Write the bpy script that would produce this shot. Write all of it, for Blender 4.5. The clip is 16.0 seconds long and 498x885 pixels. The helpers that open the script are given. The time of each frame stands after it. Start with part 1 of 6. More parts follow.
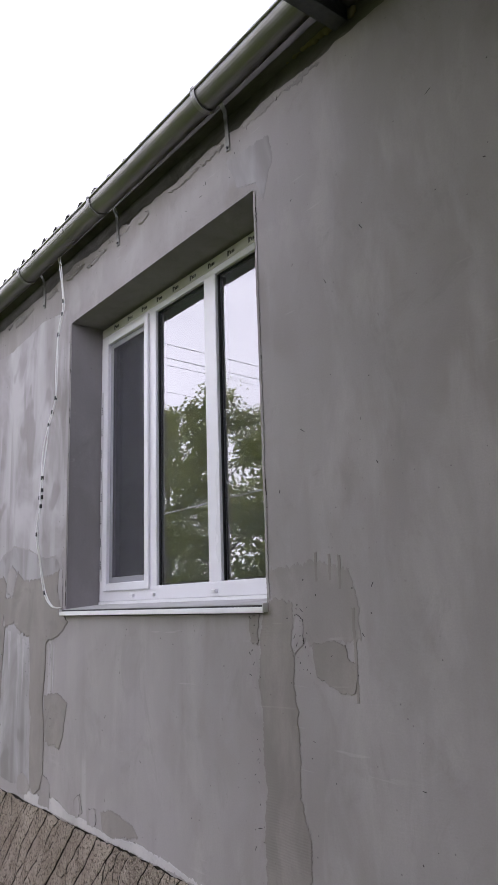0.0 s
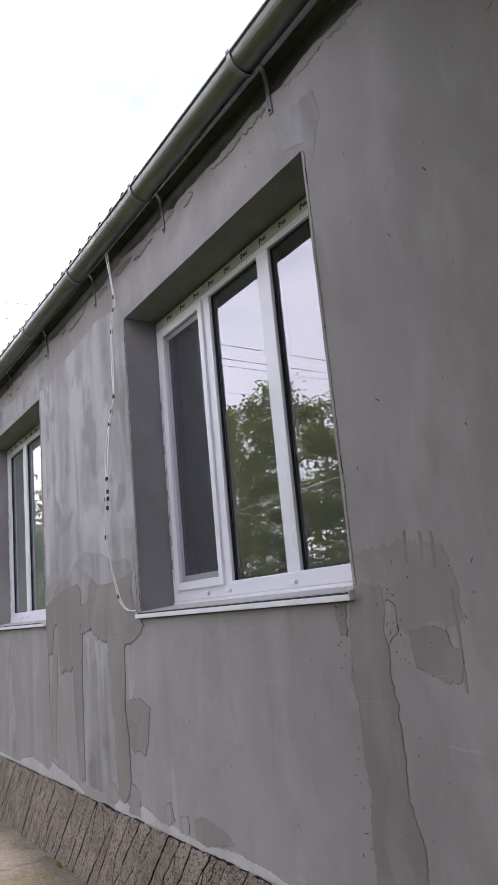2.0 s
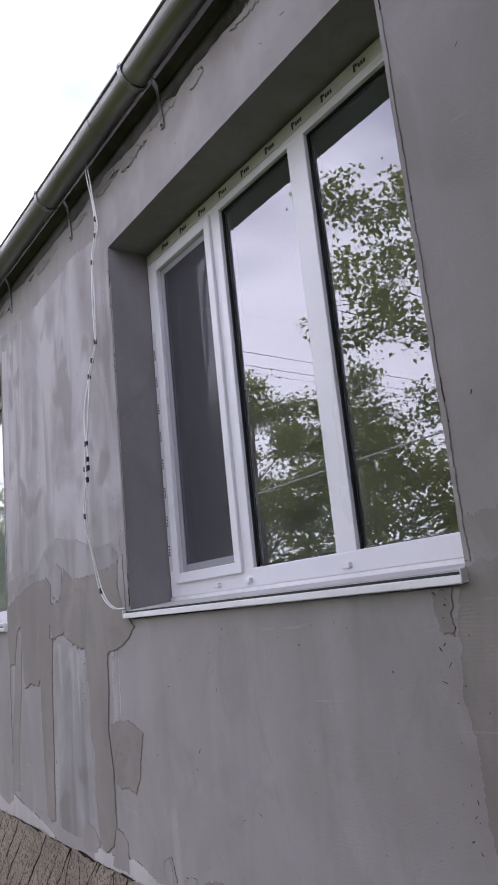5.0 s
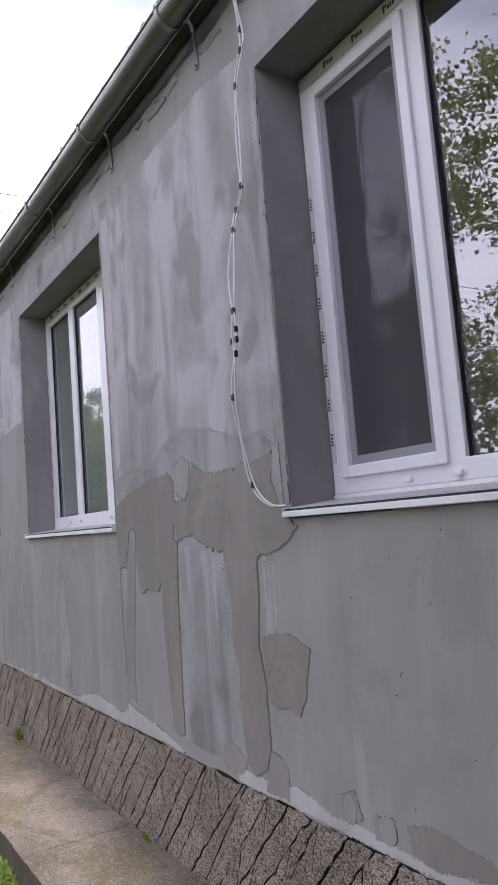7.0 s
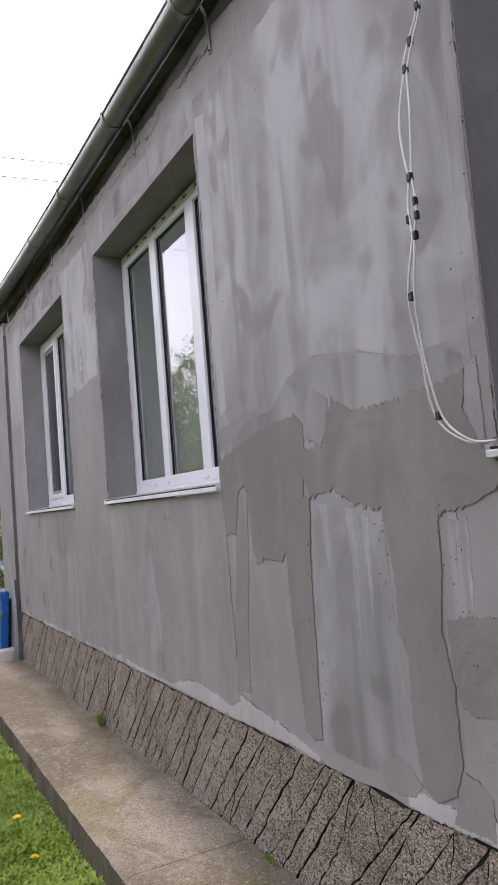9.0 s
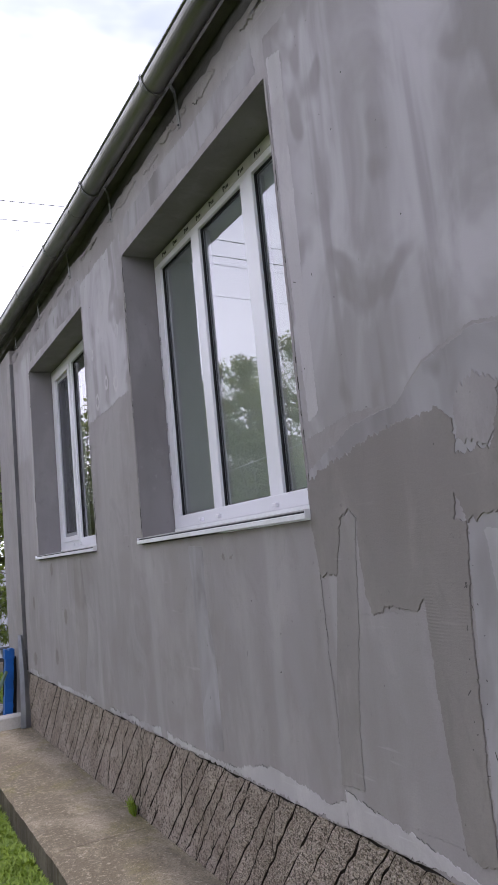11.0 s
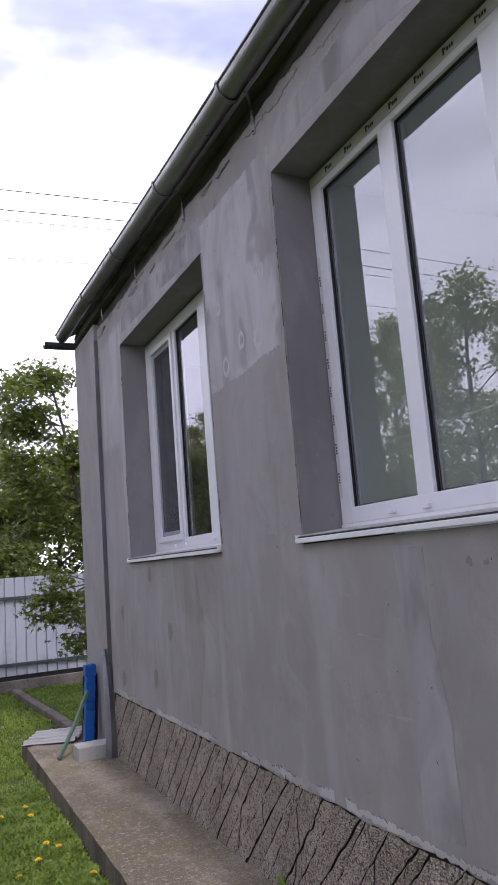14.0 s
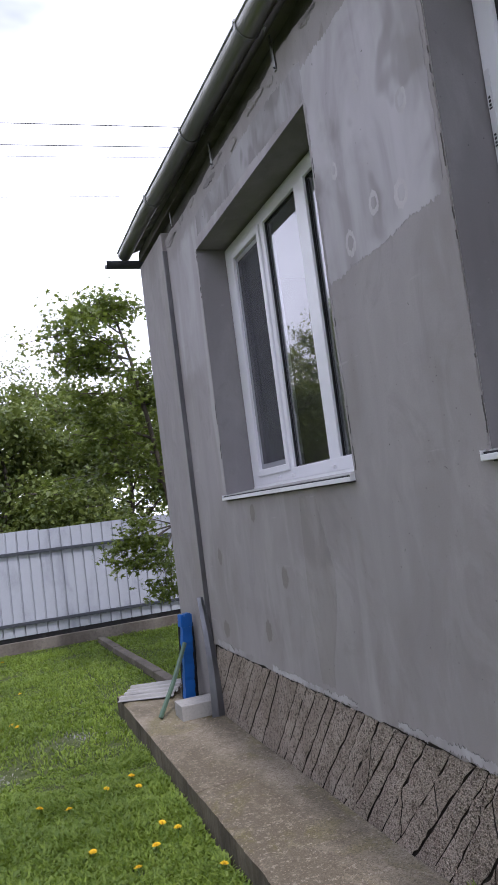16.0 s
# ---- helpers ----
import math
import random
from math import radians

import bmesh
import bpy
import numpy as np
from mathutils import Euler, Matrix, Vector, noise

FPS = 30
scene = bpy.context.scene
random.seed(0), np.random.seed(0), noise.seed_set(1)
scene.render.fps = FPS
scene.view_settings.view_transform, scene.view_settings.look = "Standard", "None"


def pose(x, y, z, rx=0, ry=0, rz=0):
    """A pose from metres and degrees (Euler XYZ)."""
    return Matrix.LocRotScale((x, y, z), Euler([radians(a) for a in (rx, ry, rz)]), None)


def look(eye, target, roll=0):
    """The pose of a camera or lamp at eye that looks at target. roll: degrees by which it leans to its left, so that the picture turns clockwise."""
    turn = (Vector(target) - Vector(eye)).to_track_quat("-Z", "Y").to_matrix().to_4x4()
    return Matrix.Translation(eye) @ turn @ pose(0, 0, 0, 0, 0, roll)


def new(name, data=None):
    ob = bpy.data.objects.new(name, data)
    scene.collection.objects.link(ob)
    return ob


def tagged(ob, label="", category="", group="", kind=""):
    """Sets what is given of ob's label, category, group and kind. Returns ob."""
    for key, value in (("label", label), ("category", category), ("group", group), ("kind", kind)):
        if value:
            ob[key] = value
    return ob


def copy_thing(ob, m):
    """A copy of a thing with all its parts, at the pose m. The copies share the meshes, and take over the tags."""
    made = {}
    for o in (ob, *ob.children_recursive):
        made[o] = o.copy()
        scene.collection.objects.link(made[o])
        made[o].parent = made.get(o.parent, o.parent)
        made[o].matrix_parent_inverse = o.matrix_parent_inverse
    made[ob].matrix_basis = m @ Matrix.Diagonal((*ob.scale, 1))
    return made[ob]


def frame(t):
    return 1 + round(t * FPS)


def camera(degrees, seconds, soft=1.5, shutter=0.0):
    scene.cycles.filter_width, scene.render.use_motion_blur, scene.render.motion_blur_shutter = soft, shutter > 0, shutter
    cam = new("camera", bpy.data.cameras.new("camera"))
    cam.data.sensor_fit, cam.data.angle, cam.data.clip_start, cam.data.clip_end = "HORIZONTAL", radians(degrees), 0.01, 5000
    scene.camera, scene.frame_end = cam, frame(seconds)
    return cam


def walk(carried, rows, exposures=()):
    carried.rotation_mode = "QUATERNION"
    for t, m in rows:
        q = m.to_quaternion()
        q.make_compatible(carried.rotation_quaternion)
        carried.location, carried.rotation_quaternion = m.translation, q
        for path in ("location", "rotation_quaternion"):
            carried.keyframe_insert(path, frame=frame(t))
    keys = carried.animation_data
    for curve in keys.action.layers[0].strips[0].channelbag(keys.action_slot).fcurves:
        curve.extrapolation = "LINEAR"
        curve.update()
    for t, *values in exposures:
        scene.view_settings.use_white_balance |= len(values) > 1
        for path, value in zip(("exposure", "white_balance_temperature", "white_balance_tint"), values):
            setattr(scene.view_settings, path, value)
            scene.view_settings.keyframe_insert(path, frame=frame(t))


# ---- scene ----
cam = camera(37.4, 16.0, soft=1.1)
PATH = [
    (0, (-0.009, 0.063, 1.491), (1.193, 1.604, 1.916), -1.8),
    (0.5, (-0.073, 0.102, 1.503), (1.193, 1.584, 1.95), -4.2),
    (1, (-0.055, 0.12, 1.469), (1.088, 1.726, 1.804), -4.6),
    (1.5, (-0.023, 0.157, 1.479), (1.114, 1.765, 1.827), -5.8),
    (2, (0.07, 0.223, 1.474), (1.137, 1.86, 1.902), -5.4),
    (2.5, (0.152, 0.317, 1.479), (1.214, 1.956, 1.91), -4.1),
    (3, (0.181, 0.403, 1.469), (1.171, 2.09, 1.884), -3.7),
    (3.2, (0.165, 0.478, 1.454), (1.232, 2.109, 1.903), -4.1),
    (5.3, (0.322, 1.044, 1.455), (1.469, 2.624, 1.888), -5.8),
    (5.5, (0.339, 1.105, 1.457), (1.385, 2.752, 1.9), -4.8),
    (6, (0.323, 1.238, 1.441), (1.331, 2.93, 1.787), -3.5),
    (6.5, (0.244, 1.44, 1.456), (1.232, 3.133, 1.85), -5.2),
    (7, (0.191, 1.617, 1.452), (1.248, 3.301, 1.666), -4.5),
    (7.5, (0.208, 1.734, 1.424), (1.095, 3.513, 1.645), -6.8),
    (8, (0.275, 1.962, 1.446), (1.154, 3.742, 1.691), -7.3),
    (8.5, (0.304, 2.122, 1.415), (1.139, 3.937, 1.504), -5.9),
    (9, (0.244, 2.312, 1.402), (1.176, 4.075, 1.563), -4.7),
    (9.2, (0.206, 2.417, 1.394), (1.123, 4.183, 1.592), -4.7),
    (11.3, (0.274, 3.183, 1.381), (1.222, 4.913, 1.71), -5.9),
    (11.5, (0.207, 3.275, 1.417), (1.118, 5.017, 1.785), -6.0),
    (12, (0.125, 3.439, 1.443), (1.054, 5.192, 1.697), -6.0),
    (12.5, (0.143, 3.578, 1.403), (0.909, 5.407, 1.665), -8.1),
    (13, (0.181, 3.796, 1.427), (0.9, 5.622, 1.809), -9.2),
    (13.5, (0.201, 3.945, 1.427), (0.874, 5.805, 1.724), -6.4),
    (14, (0.173, 4.107, 1.407), (1.015, 5.893, 1.724), -4.5),
    (14.5, (0.077, 4.298, 1.431), (0.851, 6.107, 1.787), -5.0),
    (15, (0.074, 4.437, 1.425), (0.85, 6.257, 1.72), -5.2),
    (15.5, (0.129, 4.687, 1.407), (0.848, 6.535, 1.664), -9.7),
    (16, (0.191, 4.875, 1.423), (0.883, 6.744, 1.587), -7.3),
]
EXPOSURES = [
    (0.0, 1.73, 6130, 21),
    (1.0, 1.60, 6070, 21),
    (3.0, 1.50, 6070, 21),
    (5.5, 1.50, 5920, 24),
    (7.0, 1.41, 5920, 24),
    (8.5, 1.36, 6100, 23),
    (9.0, 1.47, 6170, 21),
    (11.5, 1.19, 5920, 21),
    (12.5, 1.09, 5970, 19),
    (13.5, 0.93, 5830, 25),
    (15.0, 0.97, 5790, 26),
    (15.5, 0.98, 5660, 24),
    (16.0, 1.06, 5770, 20),
]
walk(cam, [(t, look(eye, target, roll)) for t, eye, target, roll in PATH], EXPOSURES)

# ---- world, sun, exposure ----
SUN_UP, SUN_ROUND = 61.0, 179.2
world = bpy.data.worlds.new("sky")
scene.world = world
world.use_nodes = True
wt = world.node_tree
wt.nodes.clear()


def wnode(kind, **values):
    n = wt.nodes.new(kind)
    for key, value in values.items():
        n.inputs[key].default_value = value
    return n


w_out = wnode("ShaderNodeOutputWorld")
w_bg = wnode("ShaderNodeBackground", Strength=1.0)
w_sky = wnode("ShaderNodeTexSky")
w_sky.sky_type, w_sky.sun_disc = "NISHITA", False
w_sky.sun_elevation, w_sky.sun_rotation = radians(SUN_UP), radians(SUN_ROUND)
w_dim = wnode("ShaderNodeVectorMath")
w_dim.operation = "SCALE"
w_dim.inputs["Scale"].default_value = 0.12
w_co = wnode("ShaderNodeTexCoord")
w_map = wnode("ShaderNodeMapping", Scale=(1.3, 1.3, 3.0), Location=(0.3, 0.15, 0.0))
w_noise = wnode("ShaderNodeTexNoise", Scale=1.7, Detail=5.0, Roughness=0.55)
w_ramp = wnode("ShaderNodeValToRGB")
w_ramp.color_ramp.elements[0].position, w_ramp.color_ramp.elements[0].color = 0.42, (0.20, 0.20, 0.20, 1)
w_ramp.color_ramp.elements[1].position, w_ramp.color_ramp.elements[1].color = 0.62, (1, 1, 1, 1)
w_mix = wnode("ShaderNodeMix")
w_mix.data_type = "RGBA"
w_shade = wnode("ShaderNodeTexNoise", Scale=2.6, Detail=4.0, Roughness=0.55)
w_tone = wnode("ShaderNodeMapRange")
for i, v in enumerate((0.40, 0.62, 0.0, 1.0)):
    w_tone.inputs[i + 1].default_value = v
w_up = wnode("ShaderNodeMapRange")
for i, v in enumerate((0.31, 0.56, 0.0, 1.0)):
    w_up.inputs[i + 1].default_value = v
w_both = wnode("ShaderNodeMath")
w_both.operation = "MULTIPLY"
w_cloud = wnode("ShaderNodeMix")
w_cloud.data_type = "RGBA"
w_cloud.inputs[6].default_value = (1.18, 1.18, 1.21, 1)
w_cloud.inputs[7].default_value = (0.52, 0.525, 0.60, 1)
wt.links.new(w_cloud.outputs[2], w_mix.inputs[7])
wt.links.new(w_co.outputs["Generated"], w_map.inputs["Vector"])
wt.links.new(w_map.outputs["Vector"], w_noise.inputs["Vector"])
wt.links.new(w_noise.outputs["Fac"], w_ramp.inputs["Fac"])
w_sep = wnode("ShaderNodeSeparateXYZ")
w_low = wnode("ShaderNodeMapRange")
for i, v in enumerate((0.36, 0.60, 1.0, 0.0)):
    w_low.inputs[i + 1].default_value = v
w_sum = wnode("ShaderNodeMath")
w_sum.operation, w_sum.use_clamp = "ADD", True
wt.links.new(w_co.outputs["Generated"], w_sep.inputs[0])
wt.links.new(w_sep.outputs["Z"], w_low.inputs[0])
wt.links.new(w_map.outputs["Vector"], w_shade.inputs["Vector"])
wt.links.new(w_shade.outputs["Fac"], w_tone.inputs[0])
wt.links.new(w_sep.outputs["Z"], w_up.inputs[0])
wt.links.new(w_tone.outputs[0], w_both.inputs[0])
wt.links.new(w_up.outputs[0], w_both.inputs[1])
wt.links.new(w_both.outputs[0], w_cloud.inputs[0])
wt.links.new(w_low.outputs[0], w_sum.inputs[0])
wt.links.new(w_ramp.outputs["Color"], w_sum.inputs[1])
wt.links.new(w_sum.outputs[0], w_mix.inputs[0])
wt.links.new(w_sky.outputs["Color"], w_dim.inputs[0])
w_haze = wnode("ShaderNodeMix")
w_haze.data_type = "RGBA"
w_haze.inputs[0].default_value = 0.62
w_haze.inputs[7].default_value = (0.36, 0.37, 0.47, 1)
wt.links.new(w_dim.outputs["Vector"], w_haze.inputs[6])
wt.links.new(w_haze.outputs[2], w_mix.inputs[6])
wt.links.new(w_mix.outputs[2], w_bg.inputs["Color"])
wt.links.new(w_bg.outputs["Background"], w_out.inputs["Surface"])

sun_data = bpy.data.lights.new("sun", "SUN")
sun_data.energy, sun_data.angle, sun_data.color = 1.32, radians(3.5), (1.0, 0.95, 0.87)
sun = new("sun", sun_data)
sun_way = Vector((math.sin(radians(SUN_ROUND)) * math.cos(radians(SUN_UP)), math.cos(radians(SUN_ROUND)) * math.cos(radians(SUN_UP)), math.sin(radians(SUN_UP))))
sun.matrix_world = look(sun_way * 30, (0, 0, 0))

# ---- building helpers ----
WALL = 1.525        # face of the rendered wall
PLINTH_TOP = 0.545
PATH_TOP = 0.13
GLASS = 1.725


def rgb(r, g, b):
    return (r, g, b, 1.0)


class Mat:
    """A node material with a principled surface and short helpers to wire it."""

    def __init__(self, name, rough=0.8, metal=0.0, spec=0.4):
        self.m = bpy.data.materials.new(name)
        self.m.use_nodes = True
        self.t = self.m.node_tree
        self.p = next(n for n in self.t.nodes if n.type == "BSDF_PRINCIPLED")
        self.out = next(n for n in self.t.nodes if n.type == "OUTPUT_MATERIAL")
        self.p.inputs["Roughness"].default_value = rough
        self.p.inputs["Metallic"].default_value = metal
        self.p.inputs["Specular IOR Level"].default_value = spec
        self.co = self.t.nodes.new("ShaderNodeTexCoord")

    def put(self, socket, value):
        if isinstance(value, bpy.types.NodeSocket):
            self.t.links.new(value, socket)
        else:
            socket.default_value = value

    def place(self, scale=(1, 1, 1), turn=(0, 0, 0)):
        n = self.t.nodes.new("ShaderNodeMapping")
        self.put(n.inputs["Vector"], self.co.outputs["Object"])
        n.inputs["Scale"].default_value = scale
        n.inputs["Rotation"].default_value = [radians(a) for a in turn]
        return n.outputs["Vector"]

    def noise(self, scale, detail=4.0, rough=0.55, stretch=(1, 1, 1), warp=0.0, turn=(0, 0, 0)):
        n = self.t.nodes.new("ShaderNodeTexNoise")
        self.put(n.inputs["Vector"], self.place(stretch, turn))
        n.inputs["Scale"].default_value, n.inputs["Detail"].default_value = scale, detail
        n.inputs["Roughness"].default_value, n.inputs["Distortion"].default_value = rough, warp
        return n.outputs["Fac"]

    def cells(self, scale, stretch=(1, 1, 1), feature="F1"):
        n = self.t.nodes.new("ShaderNodeTexVoronoi")
        n.feature = feature
        self.put(n.inputs["Vector"], self.place(stretch))
        n.inputs["Scale"].default_value = scale
        return n.outputs["Distance"]

    def ramp(self, value, low, high, a=0.0, b=1.0):
        n = self.t.nodes.new("ShaderNodeMapRange")
        n.interpolation_type = "SMOOTHSTEP"
        self.put(n.inputs[0], value)
        for i, v in enumerate((low, high, a, b)):
            n.inputs[i + 1].default_value = v
        return n.outputs[0]

    def math(self, op, a, b=0.0):
        n = self.t.nodes.new("ShaderNodeMath")
        n.operation = op
        self.put(n.inputs[0], a)
        self.put(n.inputs[1], b)
        return n.outputs[0]

    def mix(self, fac, a, b, blend="MIX"):
        n = self.t.nodes.new("ShaderNodeMix")
        n.data_type, n.blend_type = "RGBA", blend
        self.put(n.inputs[0], fac)
        self.put(n.inputs[6], a)
        self.put(n.inputs[7], b)
        return n.outputs[2]

    def random(self):
        return self.t.nodes.new("ShaderNodeObjectInfo").outputs["Random"]

    def island(self):
        return self.t.nodes.new("ShaderNodeNewGeometry").outputs["Random Per Island"]

    def axes(self):
        n = self.t.nodes.new("ShaderNodeSeparateXYZ")
        self.put(n.inputs[0], self.co.outputs["Object"])
        return n.outputs

    def finish(self, colour, rough=None, height=None, bump=0.3, dist=0.01):
        self.put(self.p.inputs["Base Color"], colour)
        if rough is not None:
            self.put(self.p.inputs["Roughness"], rough)
        if height is not None:
            n = self.t.nodes.new("ShaderNodeBump")
            n.inputs["Strength"].default_value, n.inputs["Distance"].default_value = bump, dist
            self.put(n.inputs["Height"], height)
            self.put(self.p.inputs["Normal"], n.outputs["Normal"])
        return self.m


def link(name, bm, material, parent=None, label="", smooth=False):
    """Links a bmesh as one mesh object."""
    me = bpy.data.meshes.new(name)
    bm.normal_update()
    bm.to_mesh(me)
    bm.free()
    if smooth:
        me.polygons.foreach_set("use_smooth", [True] * len(me.polygons))
    for m in material if isinstance(material, (list, tuple)) else [material]:
        me.materials.append(m)
    ob = new(name, me)
    ob.parent = parent
    if label:
        ob["label"] = label
    return ob


def part(name, bm, material, parent, label="", smooth=False):
    return link(name, bm, material, parent, label, smooth)


def empty(name, label="", category="", group="", kind="", at=None):
    ob = new(name)
    if at is not None:
        ob.matrix_world = at
    return tagged(ob, label, category, group, kind)


def box(bm, x0, x1, y0, y1, z0, z1, bevel=0.0, m=None):
    """A box between two corners, its edges rounded by bevel."""
    made = bmesh.ops.create_cube(bm, size=1.0)["verts"]
    for v in made:
        v.co = Vector((x0 + (v.co.x + 0.5) * (x1 - x0), y0 + (v.co.y + 0.5) * (y1 - y0), z0 + (v.co.z + 0.5) * (z1 - z0)))
        if m is not None:
            v.co = m @ v.co
    if bevel > 0:
        edges = {e for v in made for e in v.link_edges}
        bmesh.ops.bevel(bm, geom=list(edges), offset=bevel, segments=2, affect="EDGES", profile=0.6)
    return bm


def boxed(*args, **kw):
    return box(bmesh.new(), *args, **kw)


def tube(bm, points, radius, sides=8, taper=None, caps=True):
    """A round bar along points."""
    rings = []
    pts = [Vector(p) for p in points]
    for i, p in enumerate(pts):
        way = (pts[min(i + 1, len(pts) - 1)] - pts[max(i - 1, 0)]).normalized()
        side = way.cross(Vector((0.31, 0.17, 0.93))).normalized()
        up = side.cross(way)
        r = radius if taper is None else radius + (taper - radius) * i / (len(pts) - 1)
        rings.append([bm.verts.new(p + r * (math.cos(a) * side + math.sin(a) * up)) for a in (2 * math.pi * k / sides for k in range(sides))])
    for a, b in zip(rings, rings[1:]):
        for k in range(sides):
            bm.faces.new((a[k], a[(k + 1) % sides], b[(k + 1) % sides], b[k]))
    if caps:
        bm.faces.new(rings[0][::-1])
        bm.faces.new(rings[-1])
    return bm


def sheet(name, verts, faces, material, parent=None, smooth=False):
    """A mesh object from arrays."""
    me = bpy.data.meshes.new(name)
    me.from_pydata(verts, [], faces)
    me.materials.append(material)
    if smooth:
        me.polygons.foreach_set("use_smooth", [True] * len(me.polygons))
    ob = new(name, me)
    ob.parent = parent
    return ob


# ---- materials ----
def plaster_base(name, dark, light, streak=0.25):
    m = Mat(name, 0.88, spec=0.25)
    big = m.noise(1.1, 3, 0.55, (1, 1, 0.55), 0.4)
    mid = m.noise(6, 5, 0.6, (1, 1, 0.4), 0.3)
    drip = m.noise(9, 3, 0.5, (1, 1, 0.06), 0.2)
    fine = m.noise(160, 3, 0.7)
    trowel = m.noise(5, 4, 0.65, (1, 0.35, 1), 1.2, (0, 0, 0))
    c = m.mix(m.ramp(big, 0.32, 0.68), rgb(*dark), rgb(*light))
    c = m.mix(m.ramp(m.noise(1.9, 4, 0.6, (1, 1, 0.8), 0.9), 0.42, 0.62, 0, 0.5), c, rgb(dark[0] * 0.90, dark[1] * 0.88, dark[2] * 0.86))
    c = m.mix(m.ramp(m.noise(0.8, 3, 0.55, (1, 1, 0.7), 0.5), 0.46, 0.60, 0, 0.4), c, rgb(light[0] * 1.06, light[1] * 1.05, light[2] * 1.10))
    c = m.mix(m.ramp(mid, 0.45, 0.72, 0, 0.55), c, rgb(*[v * 1.18 for v in light]))
    c = m.mix(m.ramp(drip, 0.54, 0.72, 0, streak), c, rgb(*[v * 0.75 for v in dark]))
    pits = m.math("MULTIPLY", m.ramp(m.cells(22), 0.035, 0.075, 1, 0), m.ramp(m.noise(2.2, 2), 0.5, 0.62))
    c = m.mix(m.math("MULTIPLY", pits, 0.7), c, rgb(*[v * 0.4 for v in dark]))
    smear = m.ramp(m.noise(3.4, 6, 0.7, (1, 1, 0.7), 1.6), 0.53, 0.66, 0, 0.32)
    c = m.mix(smear, c, rgb(*[v * 0.82 for v in dark]))
    c = m.mix(m.ramp(fine, 0.35, 0.7, 0, 0.16), c, rgb(*[v * 0.8 for v in dark]))
    speck = m.math("MULTIPLY", m.ramp(m.noise(55, 3, 0.6), 0.66, 0.74), m.ramp(m.noise(1.7, 3, 0.6), 0.48, 0.60))
    c = m.mix(m.math("MULTIPLY", speck, 0.45), c, rgb(*[v * 0.55 for v in dark]))
    scratch = m.ramp(m.noise(30, 2, 0.5, (1, 0.12, 1.6), 0.3, (8, 0, 0)), 0.68, 0.73, 0, 0.35)
    c = m.mix(m.math("MULTIPLY", scratch, m.ramp(m.noise(1.3, 2), 0.5, 0.6)), c, rgb(*[min(0.5, v * 1.25) for v in light]))
    comb = m.math("MULTIPLY", m.noise(120, 1, 0.5, (1, 0.06, 1), 0.1), m.ramp(m.noise(2.0, 2), 0.48, 0.58))
    h = m.math("ADD", m.math("MULTIPLY", fine, 0.14), m.math("ADD", m.math("MULTIPLY", trowel, 0.22), m.math("MULTIPLY", comb, 0.05)))
    return m, c, h


